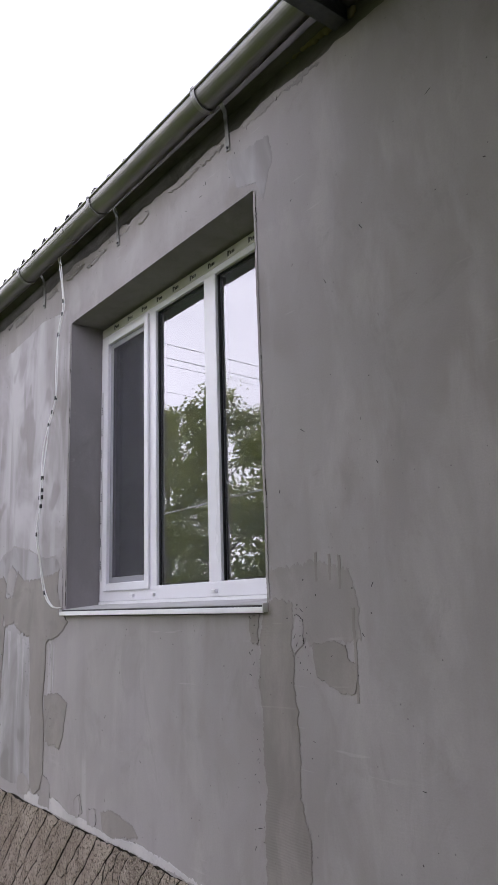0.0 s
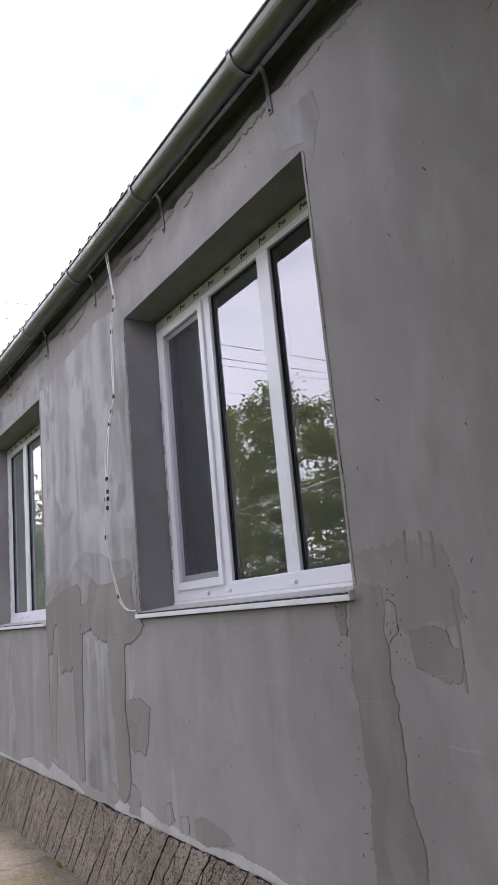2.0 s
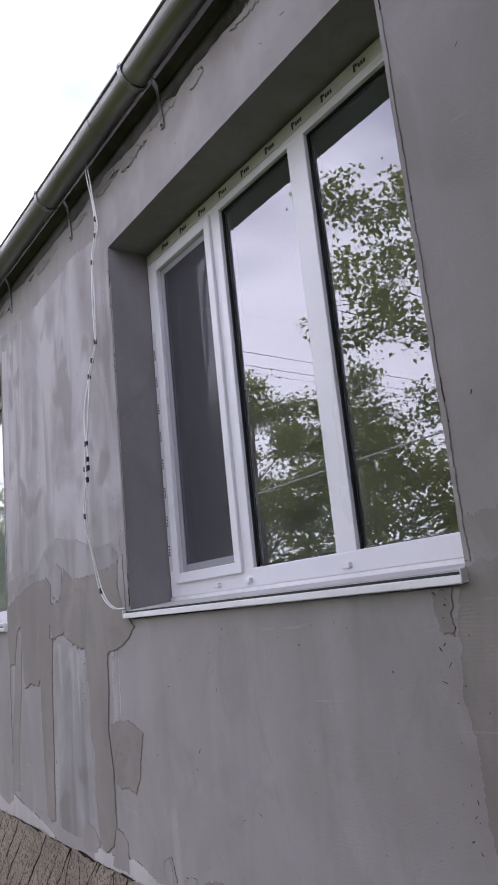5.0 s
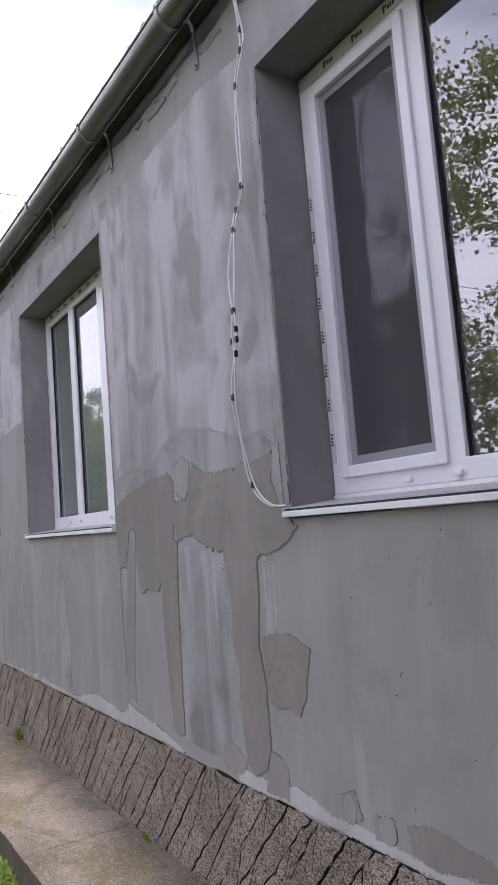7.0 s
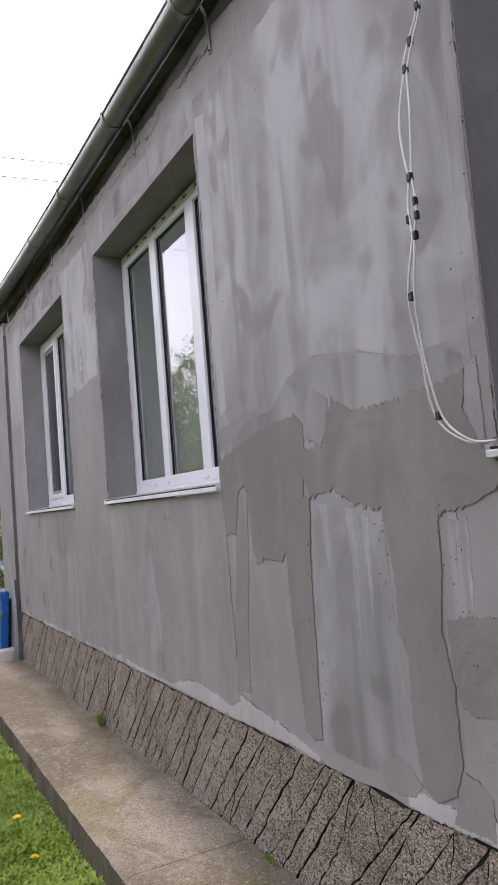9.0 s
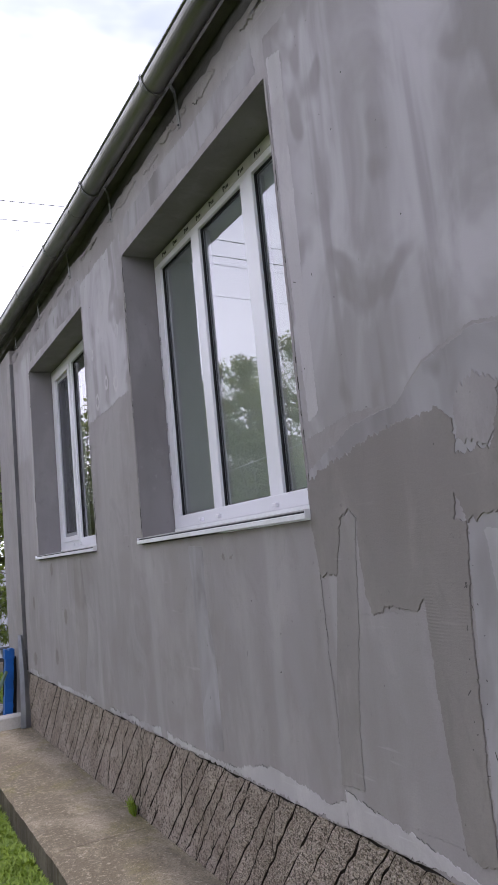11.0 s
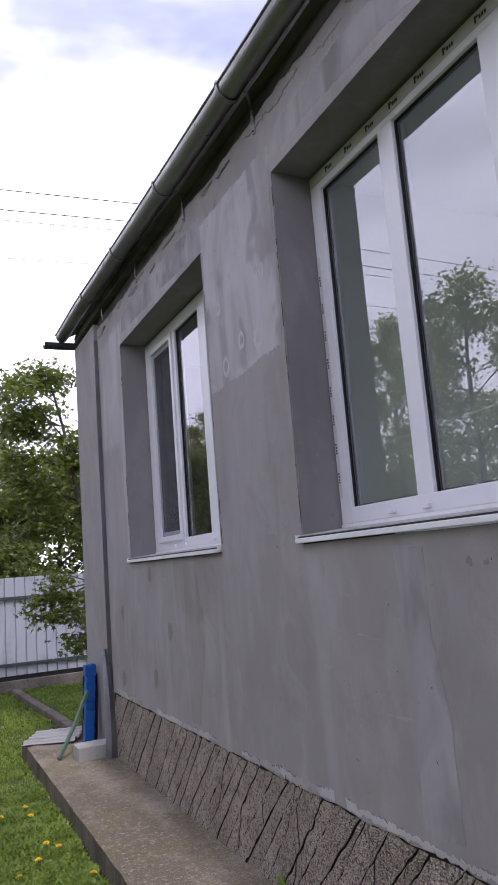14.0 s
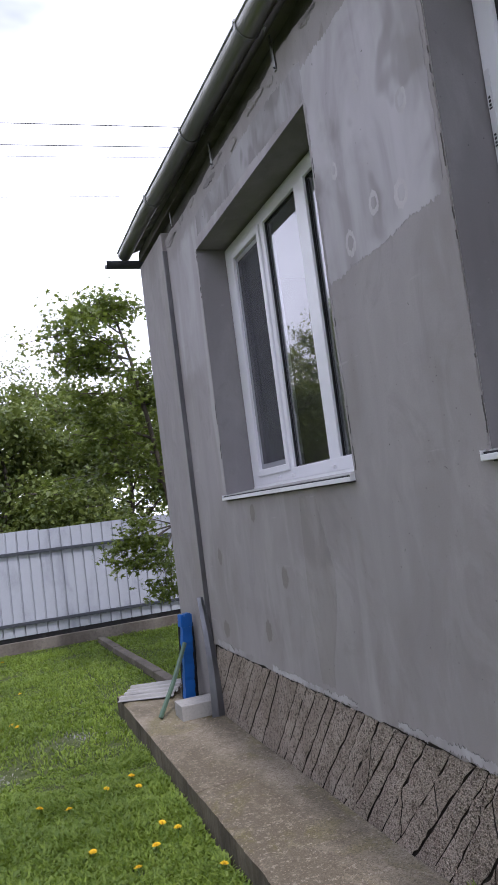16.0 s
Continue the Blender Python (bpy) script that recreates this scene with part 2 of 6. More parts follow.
def wall_plaster():
    m, c, h = plaster_base("cement_render", (0.257, 0.238, 0.235), (0.305, 0.284, 0.281), 0.14)
    x, y, z = m.axes()
    wob = m.noise(2.6, 4, 0.6, (1, 1, 0.7), 0.6)
    wy = m.math("ADD", y, m.math("MULTIPLY", m.math("SUBTRACT", wob, 0.5), 0.35))
    wz = m.math("ADD", z, m.math("MULTIPLY", m.math("SUBTRACT", wob, 0.5), 0.4))
    cloud = m.ramp(m.noise(3.2, 4, 0.55, (1, 1, 0.5), 0.8), 0.34, 0.62)
    runs = m.ramp(m.noise(7, 3, 0.5, (1, 1, 0.1), 0.3), 0.36, 0.62)
    veil = None
    # pale filler skimmed over the piers and lintels
    for y0, y1, z0, z1, much in ((4.9, 6.60, 3.0, 3.14, 0.5),
                                 (7.3, 9.05, 3.0, 3.12, 0.6), (9.0, 9.58, 2.3, 3.12, 0.7), (1.9, 3.6, 3.02, 3.19, 0.35)):
        box_y = m.math("MULTIPLY", m.ramp(wy, y0 - 0.06, y0 + 0.06), m.ramp(wy, y1 - 0.06, y1 + 0.06, 1, 0))
        box_z = m.math("MULTIPLY", m.ramp(wz, z0 - 0.07, z0 + 0.07), m.ramp(wz, z1 - 0.05, z1 + 0.05, 1, 0))
        one = m.math("MULTIPLY", m.math("MULTIPLY", box_y, box_z), much)
        veil = one if veil is None else m.math("MAXIMUM", veil, one)
    much = m.math("MULTIPLY", veil, m.math("ADD", m.math("MULTIPLY", m.math("MULTIPLY", cloud, runs), 0.6), 0.4))
    c = m.mix(much, c, rgb(0.447, 0.428, 0.443))
    # runs of lime down the render
    sway = m.math("ADD", y, m.math("MULTIPLY", m.math("SUBTRACT", m.noise(2.0, 2, 0.5, (1, 1, 0.6)), 0.5), 0.16))
    runs_all = None
    for y0, wide, z0, z1, much in ((6.50, 0.06, 0.55, 1.42, 0.24), (5.91, 0.085, 0.6, 1.45, 0.24), (5.30, 0.05, 0.7, 1.45, 0.26), (4.31, 0.045, 1.0, 1.45, 0.4), (4.14, 0.030, 0.85, 1.45, 0.42),
                                   (4.00, 0.030, 0.8, 1.42, 0.5), (3.70, 0.025, 1.0, 1.40, 0.55), (4.93, 0.035, 0.6, 1.3, 0.3), (8.30, 0.05, 0.6, 1.1, 0.18), (7.45, 0.05, 0.6, 1.3, 0.2), (3.28, 0.03, 0.6, 0.85, 0.4), (8.98, 0.05, 1.5, 3.1, 0.7)):
        off = m.math("ABSOLUTE", m.math("SUBTRACT", sway, y0))
        one = m.math("MULTIPLY", m.ramp(off, wide * 0.35, wide, much, 0), m.math("MULTIPLY", m.ramp(wz, z0 - 0.1, z0 + 0.1), m.ramp(wz, z1 - 0.04, z1 + 0.06, 1, 0)))
        runs_all = one if runs_all is None else m.math("MAXIMUM", runs_all, one)
    c = m.mix(runs_all, c, rgb(0.40, 0.382, 0.384))
    pale = m.ramp(m.noise(5, 2, 0.5, (1, 1, 0.05), 0.1), 0.64, 0.74, 0, 0.14)
    low = m.math("MULTIPLY", pale, m.math("MULTIPLY", m.ramp(z, 0.5, 0.8), m.ramp(z, 1.25, 1.6, 1, 0)))
    c = m.mix(low, c, rgb(0.40, 0.382, 0.384))
    return m.finish(c, height=h, bump=0.35, dist=0.012)


M_WALL = wall_plaster()


def simple_plaster(name, dark, light, bump=0.35):
    m, c, h = plaster_base(name, dark, light, 0.15)
    return m.finish(c, height=h, bump=bump, dist=0.012)


M_PATCH = simple_plaster("damp_mortar_patch", (0.198, 0.181, 0.168), (0.244, 0.224, 0.209))
def combed_plaster(name, dark, light):
    """Mortar drawn off with a toothed trowel: fine level ridges in places."""
    m, c, h = plaster_base(name, dark, light, 0.15)
    x, y, z = m.axes()
    ridge = m.math("SINE", m.math("MULTIPLY", m.math("ADD", z, m.math("MULTIPLY", m.noise(6, 2), 0.02)), 760.0))
    where = m.ramp(m.noise(3.2, 3, 0.6), 0.52, 0.68)
    h = m.math("ADD", h, m.math("MULTIPLY", m.math("MULTIPLY", ridge, where), 0.03))
    return m.finish(c, height=h, bump=0.5, dist=0.012)


M_COMB = combed_plaster("combed_mortar_patch", (0.198, 0.181, 0.168), (0.244, 0.224, 0.209))
M_PATCH_MID = simple_plaster("dried_mortar_patch", (0.226, 0.208, 0.200), (0.275, 0.255, 0.247))
# dark for dirt and for the shadow line along a patch's edge
M_RIM = simple_plaster("dirty_shaded_rim", (0.06, 0.056, 0.052), (0.10, 0.094, 0.088))
M_FILLER = simple_plaster("pale_filler", (0.368, 0.35, 0.352), (0.46, 0.438, 0.442))
def skim_plaster(name="pale_skim", k=1.0):
    """Pale filler rubbed thinly over the render, cloudy and run with drips."""
    m = Mat(name, 0.88, spec=0.25)
    cloud, drip, spot = m.noise(3.4, 4, 0.55, (1, 1, 0.55), 0.7), m.noise(8, 3, 0.5, (1, 1, 0.07), 0.25), m.noise(5.5, 2, 0.5, (1, 1, 0.6), 0.2)
    fine = m.noise(150, 3, 0.7)
    c = m.mix(m.ramp(cloud, 0.34, 0.66), rgb(0.298 * k, 0.279 * k, 0.280 * k), rgb(0.445 * k, 0.424 * k, 0.438 * k))
    c = m.mix(m.ramp(drip, 0.52, 0.70, 0, 0.38), c, rgb(0.485 * k, 0.466 * k, 0.483 * k))
    c = m.mix(m.ramp(drip, 0.30, 0.42, 0.55, 0), c, rgb(0.23 * k, 0.214 * k, 0.21 * k))
    c = m.mix(m.ramp(spot, 0.57, 0.67, 0, 0.65), c, rgb(0.235 * k, 0.217 * k, 0.212 * k))
    return m.finish(c, height=m.math("ADD", m.math("MULTIPLY", fine, 0.12), m.math("MULTIPLY", cloud, 0.7)), bump=0.3, dist=0.012)


M_SKIM, M_WASH = skim_plaster(k=0.93), skim_plaster("pale_wash", 0.77)
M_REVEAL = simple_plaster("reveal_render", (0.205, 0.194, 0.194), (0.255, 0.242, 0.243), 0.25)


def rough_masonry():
    m = Mat("shaded_bare_masonry", 0.95, spec=0.2)
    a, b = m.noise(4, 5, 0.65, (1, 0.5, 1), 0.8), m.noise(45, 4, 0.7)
    # base colour lowered to carry the dark shade under the eaves
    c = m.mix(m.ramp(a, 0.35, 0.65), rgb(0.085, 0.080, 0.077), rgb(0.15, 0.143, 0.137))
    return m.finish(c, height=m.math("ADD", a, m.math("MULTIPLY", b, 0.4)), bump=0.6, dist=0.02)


def plinth_stone():
    m = Mat("roughcast_plinth", 0.95, spec=0.2)
    grit, mid, big, peb = m.noise(130, 2, 0.6), m.noise(75, 3, 0.75), m.noise(4, 3, 0.6), m.cells(130)
    c = m.mix(m.ramp(big, 0.3, 0.7), rgb(0.340, 0.285, 0.235), rgb(0.490, 0.418, 0.352))
    c = m.mix(m.ramp(m.noise(14, 3, 0.6), 0.45, 0.65, 0, 0.35), c, rgb(0.218, 0.174, 0.138))
    c = m.mix(m.ramp(mid, 0.50, 0.60, 0, 0.85), c, rgb(0.082, 0.066, 0.050))
    c = m.mix(m.ramp(grit, 0.57, 0.66, 0, 0.65), c, rgb(0.608, 0.536, 0.438))
    c = m.mix(m.math("MULTIPLY", m.random(), 0.25), c, rgb(0.185, 0.148, 0.117))
    h = m.math("SUBTRACT", m.math("ADD", m.math("MULTIPLY", grit, 0.5), mid), m.math("MULTIPLY", peb, 0.6))
    return m.finish(c, height=h, bump=1.0, dist=0.02)


def joint_mortar():
    m = Mat("dark_joint", 1.0, spec=0.1)
    a = m.noise(60, 4, 0.7)
    return m.finish(m.mix(a, rgb(0.022, 0.02, 0.018), rgb(0.06, 0.053, 0.047)), height=a, bump=0.6)


def path_concrete():
    m = Mat("old_path_concrete", 0.92, spec=0.25)
    big, mid, fine = m.noise(1.6, 4, 0.6, (1, 0.6, 1), 0.5), m.noise(9, 5, 0.7, (1, 0.6, 1)), m.noise(120, 3, 0.75)
    c = m.mix(m.ramp(big, 0.41, 0.59), rgb(0.135, 0.113, 0.077), rgb(0.272, 0.235, 0.176))
    c = m.mix(m.ramp(mid, 0.53, 0.68, 0, 0.4), c, rgb(0.315, 0.269, 0.195))
    moss = m.ramp(m.noise(3.3, 4, 0.65, (1, 0.7, 1), 0.6), 0.48, 0.64, 0, 0.6)
    c = m.mix(moss, c, rgb(0.150, 0.132, 0.049))
    stain = m.ramp(m.noise(4.5, 6, 0.7, (1, 0.7, 1), 1.0), 0.50, 0.62, 0, 0.7)
    c = m.mix(stain, c, rgb(0.137, 0.113, 0.080))
    c = m.mix(m.ramp(m.noise(40, 4, 0.75), 0.55, 0.65, 0, 0.6), c, rgb(0.390, 0.345, 0.268))
    c = m.mix(m.ramp(m.cells(26), 0.05, 0.14, 0.8, 0), c, rgb(0.082, 0.068, 0.048))
    c = m.mix(m.ramp(fine, 0.46, 0.62, 0, 0.65), c, rgb(0.091, 0.075, 0.052))
    c = m.mix(m.ramp(m.noise(85, 2, 0.6), 0.60, 0.68, 0, 0.5), c, rgb(0.356, 0.296, 0.211))
    return m.finish(c, height=m.math("ADD", m.math("MULTIPLY", mid, 0.8), m.math("MULTIPLY", fine, 0.5)), bump=0.8, dist=0.015)


def grey_concrete(name, lo, hi, scale=30):
    m = Mat(name, 0.92, spec=0.25)
    a, b, g = m.noise(scale, 4, 0.7), m.noise(3, 4, 0.6, (1, 1, 0.5)), m.noise(150, 2, 0.7)
    c = m.mix(m.ramp(b, 0.3, 0.7), rgb(*lo), rgb(*hi))
    c = m.mix(m.ramp(a, 0.45, 0.7, 0, 0.4), c, rgb(*[v * 0.6 for v in lo]))
    return m.finish(c, height=m.math("ADD", a, m.math("MULTIPLY", g, 0.4)), bump=0.4)


def zinc(name, lo, hi, rough=0.42, stretch=(1, 0.15, 1)):
    m = Mat(name, rough, 0.85)
    a, b = m.noise(6, 4, 0.6, stretch), m.noise(50, 3, 0.6, stretch)
    c = m.mix(m.ramp(a, 0.3, 0.7), rgb(*lo), rgb(*hi))
    return m.finish(c, rough=m.ramp(b, 0.3, 0.7, rough - 0.08, rough + 0.12), height=a, bump=0.05)


def painted(name, colour, rough=0.45, dirt=0.2, grime=(0.2, 0.19, 0.17), metal=0.0):
    m = Mat(name, rough, metal)
    a, b = m.noise(3.5, 5, 0.65, (1, 1, 0.4), 0.4), m.noise(60, 3, 0.6)
    c = m.mix(m.ramp(a, 0.48, 0.74, 0, dirt), rgb(*colour), rgb(*grime))
    c = m.mix(m.ramp(b, 0.55, 0.75, 0, dirt * 0.5), c, rgb(*[v * 0.75 for v in colour]))
    return m.finish(c, rough=m.ramp(a, 0.3, 0.7, rough - 0.05, rough + 0.1), height=b, bump=0.04)


def leaf_mat(name, lo, hi, back=0.35):
    m = Mat(name, 0.5, spec=0.35)
    r = m.island()
    c = m.mix(r, rgb(*lo), rgb(*hi))
    c = m.mix(m.ramp(m.noise(0.9, 2), 0.35, 0.65, 0, 0.45), c, rgb(*[v * 0.6 for v in lo]))
    m.finish(c)
    t = m.t.nodes.new("ShaderNodeBsdfTranslucent")
    m.put(t.inputs["Color"], m.mix(0.5, c, rgb(hi[0] * 1.6, hi[1] * 1.6, hi[2])))
    s = m.t.nodes.new("ShaderNodeMixShader")
    s.inputs[0].default_value = back
    m.put(s.inputs[1], m.p.outputs[0])
    m.put(s.inputs[2], t.outputs[0])
    m.put(m.out.inputs["Surface"], s.outputs[0])
    return m.m


def bark_mat():
    m = Mat("bark", 0.95, spec=0.2)
    a = m.noise(18, 5, 0.7, (1, 1, 0.25))
    return m.finish(m.mix(a, rgb(0.05, 0.04, 0.032), rgb(0.14, 0.12, 0.10)), height=a, bump=0.8)


def ground_mat():
    m = Mat("lawn_soil", 0.97, spec=0.1)
    a, b, c2 = m.noise(0.9, 4, 0.6), m.noise(9, 5, 0.7), m.noise(70, 3, 0.7)
    c = m.mix(m.ramp(b, 0.35, 0.65), rgb(0.045, 0.058, 0.020), rgb(0.085, 0.100, 0.036))
    c = m.mix(m.ramp(a, 0.54, 0.70, 0, 0.6), c, rgb(0.100, 0.090, 0.065))
    return m.finish(c, height=m.math("ADD", b, m.math("MULTIPLY", c2, 0.5)), bump=0.7, dist=0.02)


def glass_mat():
    m = bpy.data.materials.new("window_glass")
    m.use_nodes = True
    t = m.node_tree
    t.nodes.clear()
    out, mixer = t.nodes.new("ShaderNodeOutputMaterial"), t.nodes.new("ShaderNodeMixShader")
    clear, gloss, fres = t.nodes.new("ShaderNodeBsdfTransparent"), t.nodes.new("ShaderNodeBsdfGlossy"), t.nodes.new("ShaderNodeFresnel")
    clear.inputs["Color"].default_value = (0.80, 0.83, 0.82, 1)
    gloss.inputs["Color"].default_value = (0.96, 0.96, 0.99, 1)
    gloss.inputs["Roughness"].default_value = 0.0
    fres.inputs["IOR"].default_value = 2.5
    t.links.new(fres.outputs[0], mixer.inputs[0])
    t.links.new(clear.outputs[0], mixer.inputs[1])
    t.links.new(gloss.outputs[0], mixer.inputs[2])
    t.links.new(mixer.outputs[0], out.inputs["Surface"])
    return m


def clear_mat():
    m = bpy.data.materials.new("clear_glass_core")
    m.use_nodes = True
    t = m.node_tree
    t.nodes.clear()
    out, clear = t.nodes.new("ShaderNodeOutputMaterial"), t.nodes.new("ShaderNodeBsdfTransparent")
    clear.inputs["Color"].default_value = (0.97, 0.98, 0.975, 1)
    t.links.new(clear.outputs[0], out.inputs["Surface"])
    return m


def net_mat():
    m = Mat("insect_net", 0.7, spec=0.2)
    m.finish(rgb(0.075, 0.073, 0.088))
    clear, s = m.t.nodes.new("ShaderNodeBsdfTransparent"), m.t.nodes.new("ShaderNodeMixShader")
    s.inputs[0].default_value = 0.42
    m.put(s.inputs[1], clear.outputs[0])
    m.put(s.inputs[2], m.p.outputs[0])
    m.put(m.out.inputs["Surface"], s.outputs[0])
    return m.m


M_MASONRY, M_STONE, M_JOINT, M_PATH = rough_masonry(), plinth_stone(), joint_mortar(), path_concrete()
# soil and moss plus the side's shade, both put into this colour
M_EDGE = grey_concrete("mossy_shaded_edge", (0.060, 0.050, 0.036), (0.125, 0.108, 0.078), 22)
M_KERB = grey_concrete("kerb_concrete", (0.098, 0.083, 0.064), (0.165, 0.144, 0.115))
M_FENCE_BASE = grey_concrete("fence_base_concrete", (0.105, 0.090, 0.074), (0.185, 0.163, 0.138))
M_BLOCK = grey_concrete("aerated_block", (0.30, 0.29, 0.27), (0.39, 0.38, 0.355), 60)
M_SLATE = grey_concrete("asbestos_sheet", (0.20, 0.195, 0.19), (0.30, 0.295, 0.285), 14)
M_ZINC = zinc("galvanised_gutter", (0.16, 0.16, 0.15), (0.27, 0.268, 0.25), 0.38)
M_STRAP = zinc("steel_strap", (0.18, 0.18, 0.18), (0.34, 0.34, 0.33), 0.5, (1, 1, 1))
M_DARK_TIN = zinc("dark_tin", (0.075, 0.08, 0.085), (0.12, 0.125, 0.13), 0.5, (1, 1, 1))
# grey that paints the shaded step at the corner pier
M_STRIP = zinc("step_shade_grey", (0.12, 0.12, 0.125), (0.20, 0.20, 0.205), 0.55, (1, 1, 0.2))
M_FLASHING = zinc("flashing_strip", (0.22, 0.225, 0.235), (0.36, 0.365, 0.375), 0.45, (1, 1, 0.2))
M_PVC = painted("white_upvc", (0.70, 0.695, 0.73), 0.32, 0.10, (0.55, 0.54, 0.52))
M_SILL = painted("white_coated_sill", (0.72, 0.72, 0.735), 0.35, 0.35, (0.42, 0.41, 0.39))
M_SILL_TOP = painted("grey_sill_top", (0.38, 0.375, 0.37), 0.5, 0.6, (0.24, 0.23, 0.21))
M_GASKET = painted("black_gasket", (0.015, 0.015, 0.017), 0.6, 0.0)
M_PRINT = painted("film_print", (0.03, 0.03, 0.035), 0.6, 0.0)
# yellowed film, darkened further for the shade under the reveal head
M_FILM = painted("shade_dark_film", (0.50, 0.50, 0.45), 0.4, 0.6, (0.30, 0.285, 0.22))
M_FILM_PALE = painted("pale_protective_film", (0.58, 0.575, 0.60), 0.4, 0.3, (0.42, 0.41, 0.40))
M_NETFRAME = painted("grey_net_frame", (0.26, 0.26, 0.285), 0.4, 0.1)
M_NET, M_GLASS, M_CLEAR = net_mat(), glass_mat(), clear_mat()
M_ROOM = painted("room_plaster", (0.76, 0.80, 0.75), 0.8, 0.12, (0.6, 0.62, 0.58))
M_CABLE = painted("white_cable", (0.66, 0.66, 0.66), 0.45, 0.15)
M_TAPE = painted("black_tape", (0.02, 0.02, 0.022), 0.5, 0.0)
M_FENCE = painted("weathered_fence_sheet", (0.37, 0.385, 0.425), 0.5, 0.75, (0.20, 0.21, 0.245))
# near-black for the rails' shadow line; also colours posts and crossarms
M_RAIL = painted("rail_shadow_and_posts", (0.045, 0.05, 0.06), 0.6, 0.0)
M_BLUE = painted("blue_film", (0.012, 0.10, 0.36), 0.35, 0.35, (0.01, 0.045, 0.17))
M_GREEN = painted("green_paint", (0.07, 0.115, 0.08), 0.55, 0.6, (0.20, 0.20, 0.17))
M_OFFCUT = painted("white_sheet_offcut", (0.27, 0.265, 0.255), 0.45, 0.45, (0.22, 0.205, 0.18))
M_RUBBER = painted("black_sheet", (0.02, 0.02, 0.022), 0.7, 0.2)
M_WIRE = painted("overhead_wire", (0.13, 0.13, 0.14), 0.6, 0.0)
M_BARK = bark_mat()
M_LEAF_NEAR = leaf_mat("maple_leaves", (0.050, 0.078, 0.014), (0.185, 0.235, 0.045), 0.32)
M_LEAF_FAR = leaf_mat("orchard_leaves", (0.052, 0.078, 0.018), (0.195, 0.235, 0.058), 0.28)
M_LEAF_YARD = leaf_mat("yard_leaves", (0.12, 0.145, 0.05), (0.36, 0.39, 0.15), 0.45)
M_GRASS = leaf_mat("grass_blades", (0.082, 0.142, 0.017), (0.262, 0.345, 0.052), 0.38)
M_FLOWER = painted("dandelion_yellow", (0.78, 0.52, 0.01), 0.7, 0.1, (0.6, 0.35, 0.01))
M_STEM = painted("flower_stem", (0.12, 0.2, 0.04), 0.6, 0.0)
M_GROUND = ground_mat()
M_GRAVEL = grey_concrete("grey_gravel", (0.17, 0.165, 0.15), (0.36, 0.35, 0.325))
M_FOAM = painted("mounting_foam", (0.20, 0.175, 0.095), 0.9, 0.4)

# ---- ground, path ----
WINDOWS = ((1.96, 3.522), (5.012, 6.562), (7.372, 8.96))   # openings along the wall
OPEN_LOW, OPEN_TOP = 1.473, 2.966
CORNER = 10.33
WALL_TOP = 3.275


def build_ground():
    bm = bmesh.new()
    bmesh.ops.create_grid(bm, x_segments=60, y_segments=60, size=1.0)
    for v in bm.verts:
        # finer squares near the house, reaching to the horizon
        sx, sy = v.co.x, v.co.y
        v.co = Vector((math.copysign(abs(sx) ** 4, sx) * 600 + sx * 10, 8 + math.copysign(abs(sy) ** 4, sy) * 600 + sy * 12, 0))
        v.co.z = 0.02 * noise.noise(v.co * 0.8) if abs(v.co.x) < 12 else 0.0
    tagged(link("ground", bm, M_GROUND, smooth=True), "uneven lawn with bare soil patches beside the house", "lawn", kind="structure")


def build_path():
    path = empty("path", "old concrete path along the plinth, stained and mossy", "path", kind="structure")
    y, ends = -4.0, (-1.6, 0.75, 2.9, 4.95, 6.62, 8.35, 10.56)
    for end in ends:
        bm = bmesh.new()
        box(bm, 0.995, 1.489, y + 0.003, end - 0.003, -0.12, PATH_TOP)
        bmesh.ops.subdivide_edges(bm, edges=[e for e in bm.edges if abs(e.verts[0].co.y - e.verts[1].co.y) > 0.5], cuts=110)
        bmesh.ops.subdivide_edges(bm, edges=[e for e in bm.edges if abs(e.verts[0].co.x - e.verts[1].co.x) > 0.2], cuts=8)
        for v in bm.verts:
            q = Vector((0, v.co.y, 0.5 * v.co.z))
            n = 0.5 * noise.noise(q * 3) + 0.6 * noise.noise(q * 11) + 0.6 * noise.noise(v.co * 41)
            if v.co.x < 1.0 and v.co.z > 0.1:
                v.co.x += 0.009 * n + 0.006
                v.co.z -= 0.010 + 0.009 * n
            elif v.co.x < 1.0:
                v.co.x += 0.006 * n
            if v.co.z > 0.1:
                v.co.z += 0.0028 * n
        # outer side faces take the mossy colour darkened for shade
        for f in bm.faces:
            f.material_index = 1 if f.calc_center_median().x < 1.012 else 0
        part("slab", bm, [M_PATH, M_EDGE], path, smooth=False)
        y = end
    return path


build_ground()
build_path()


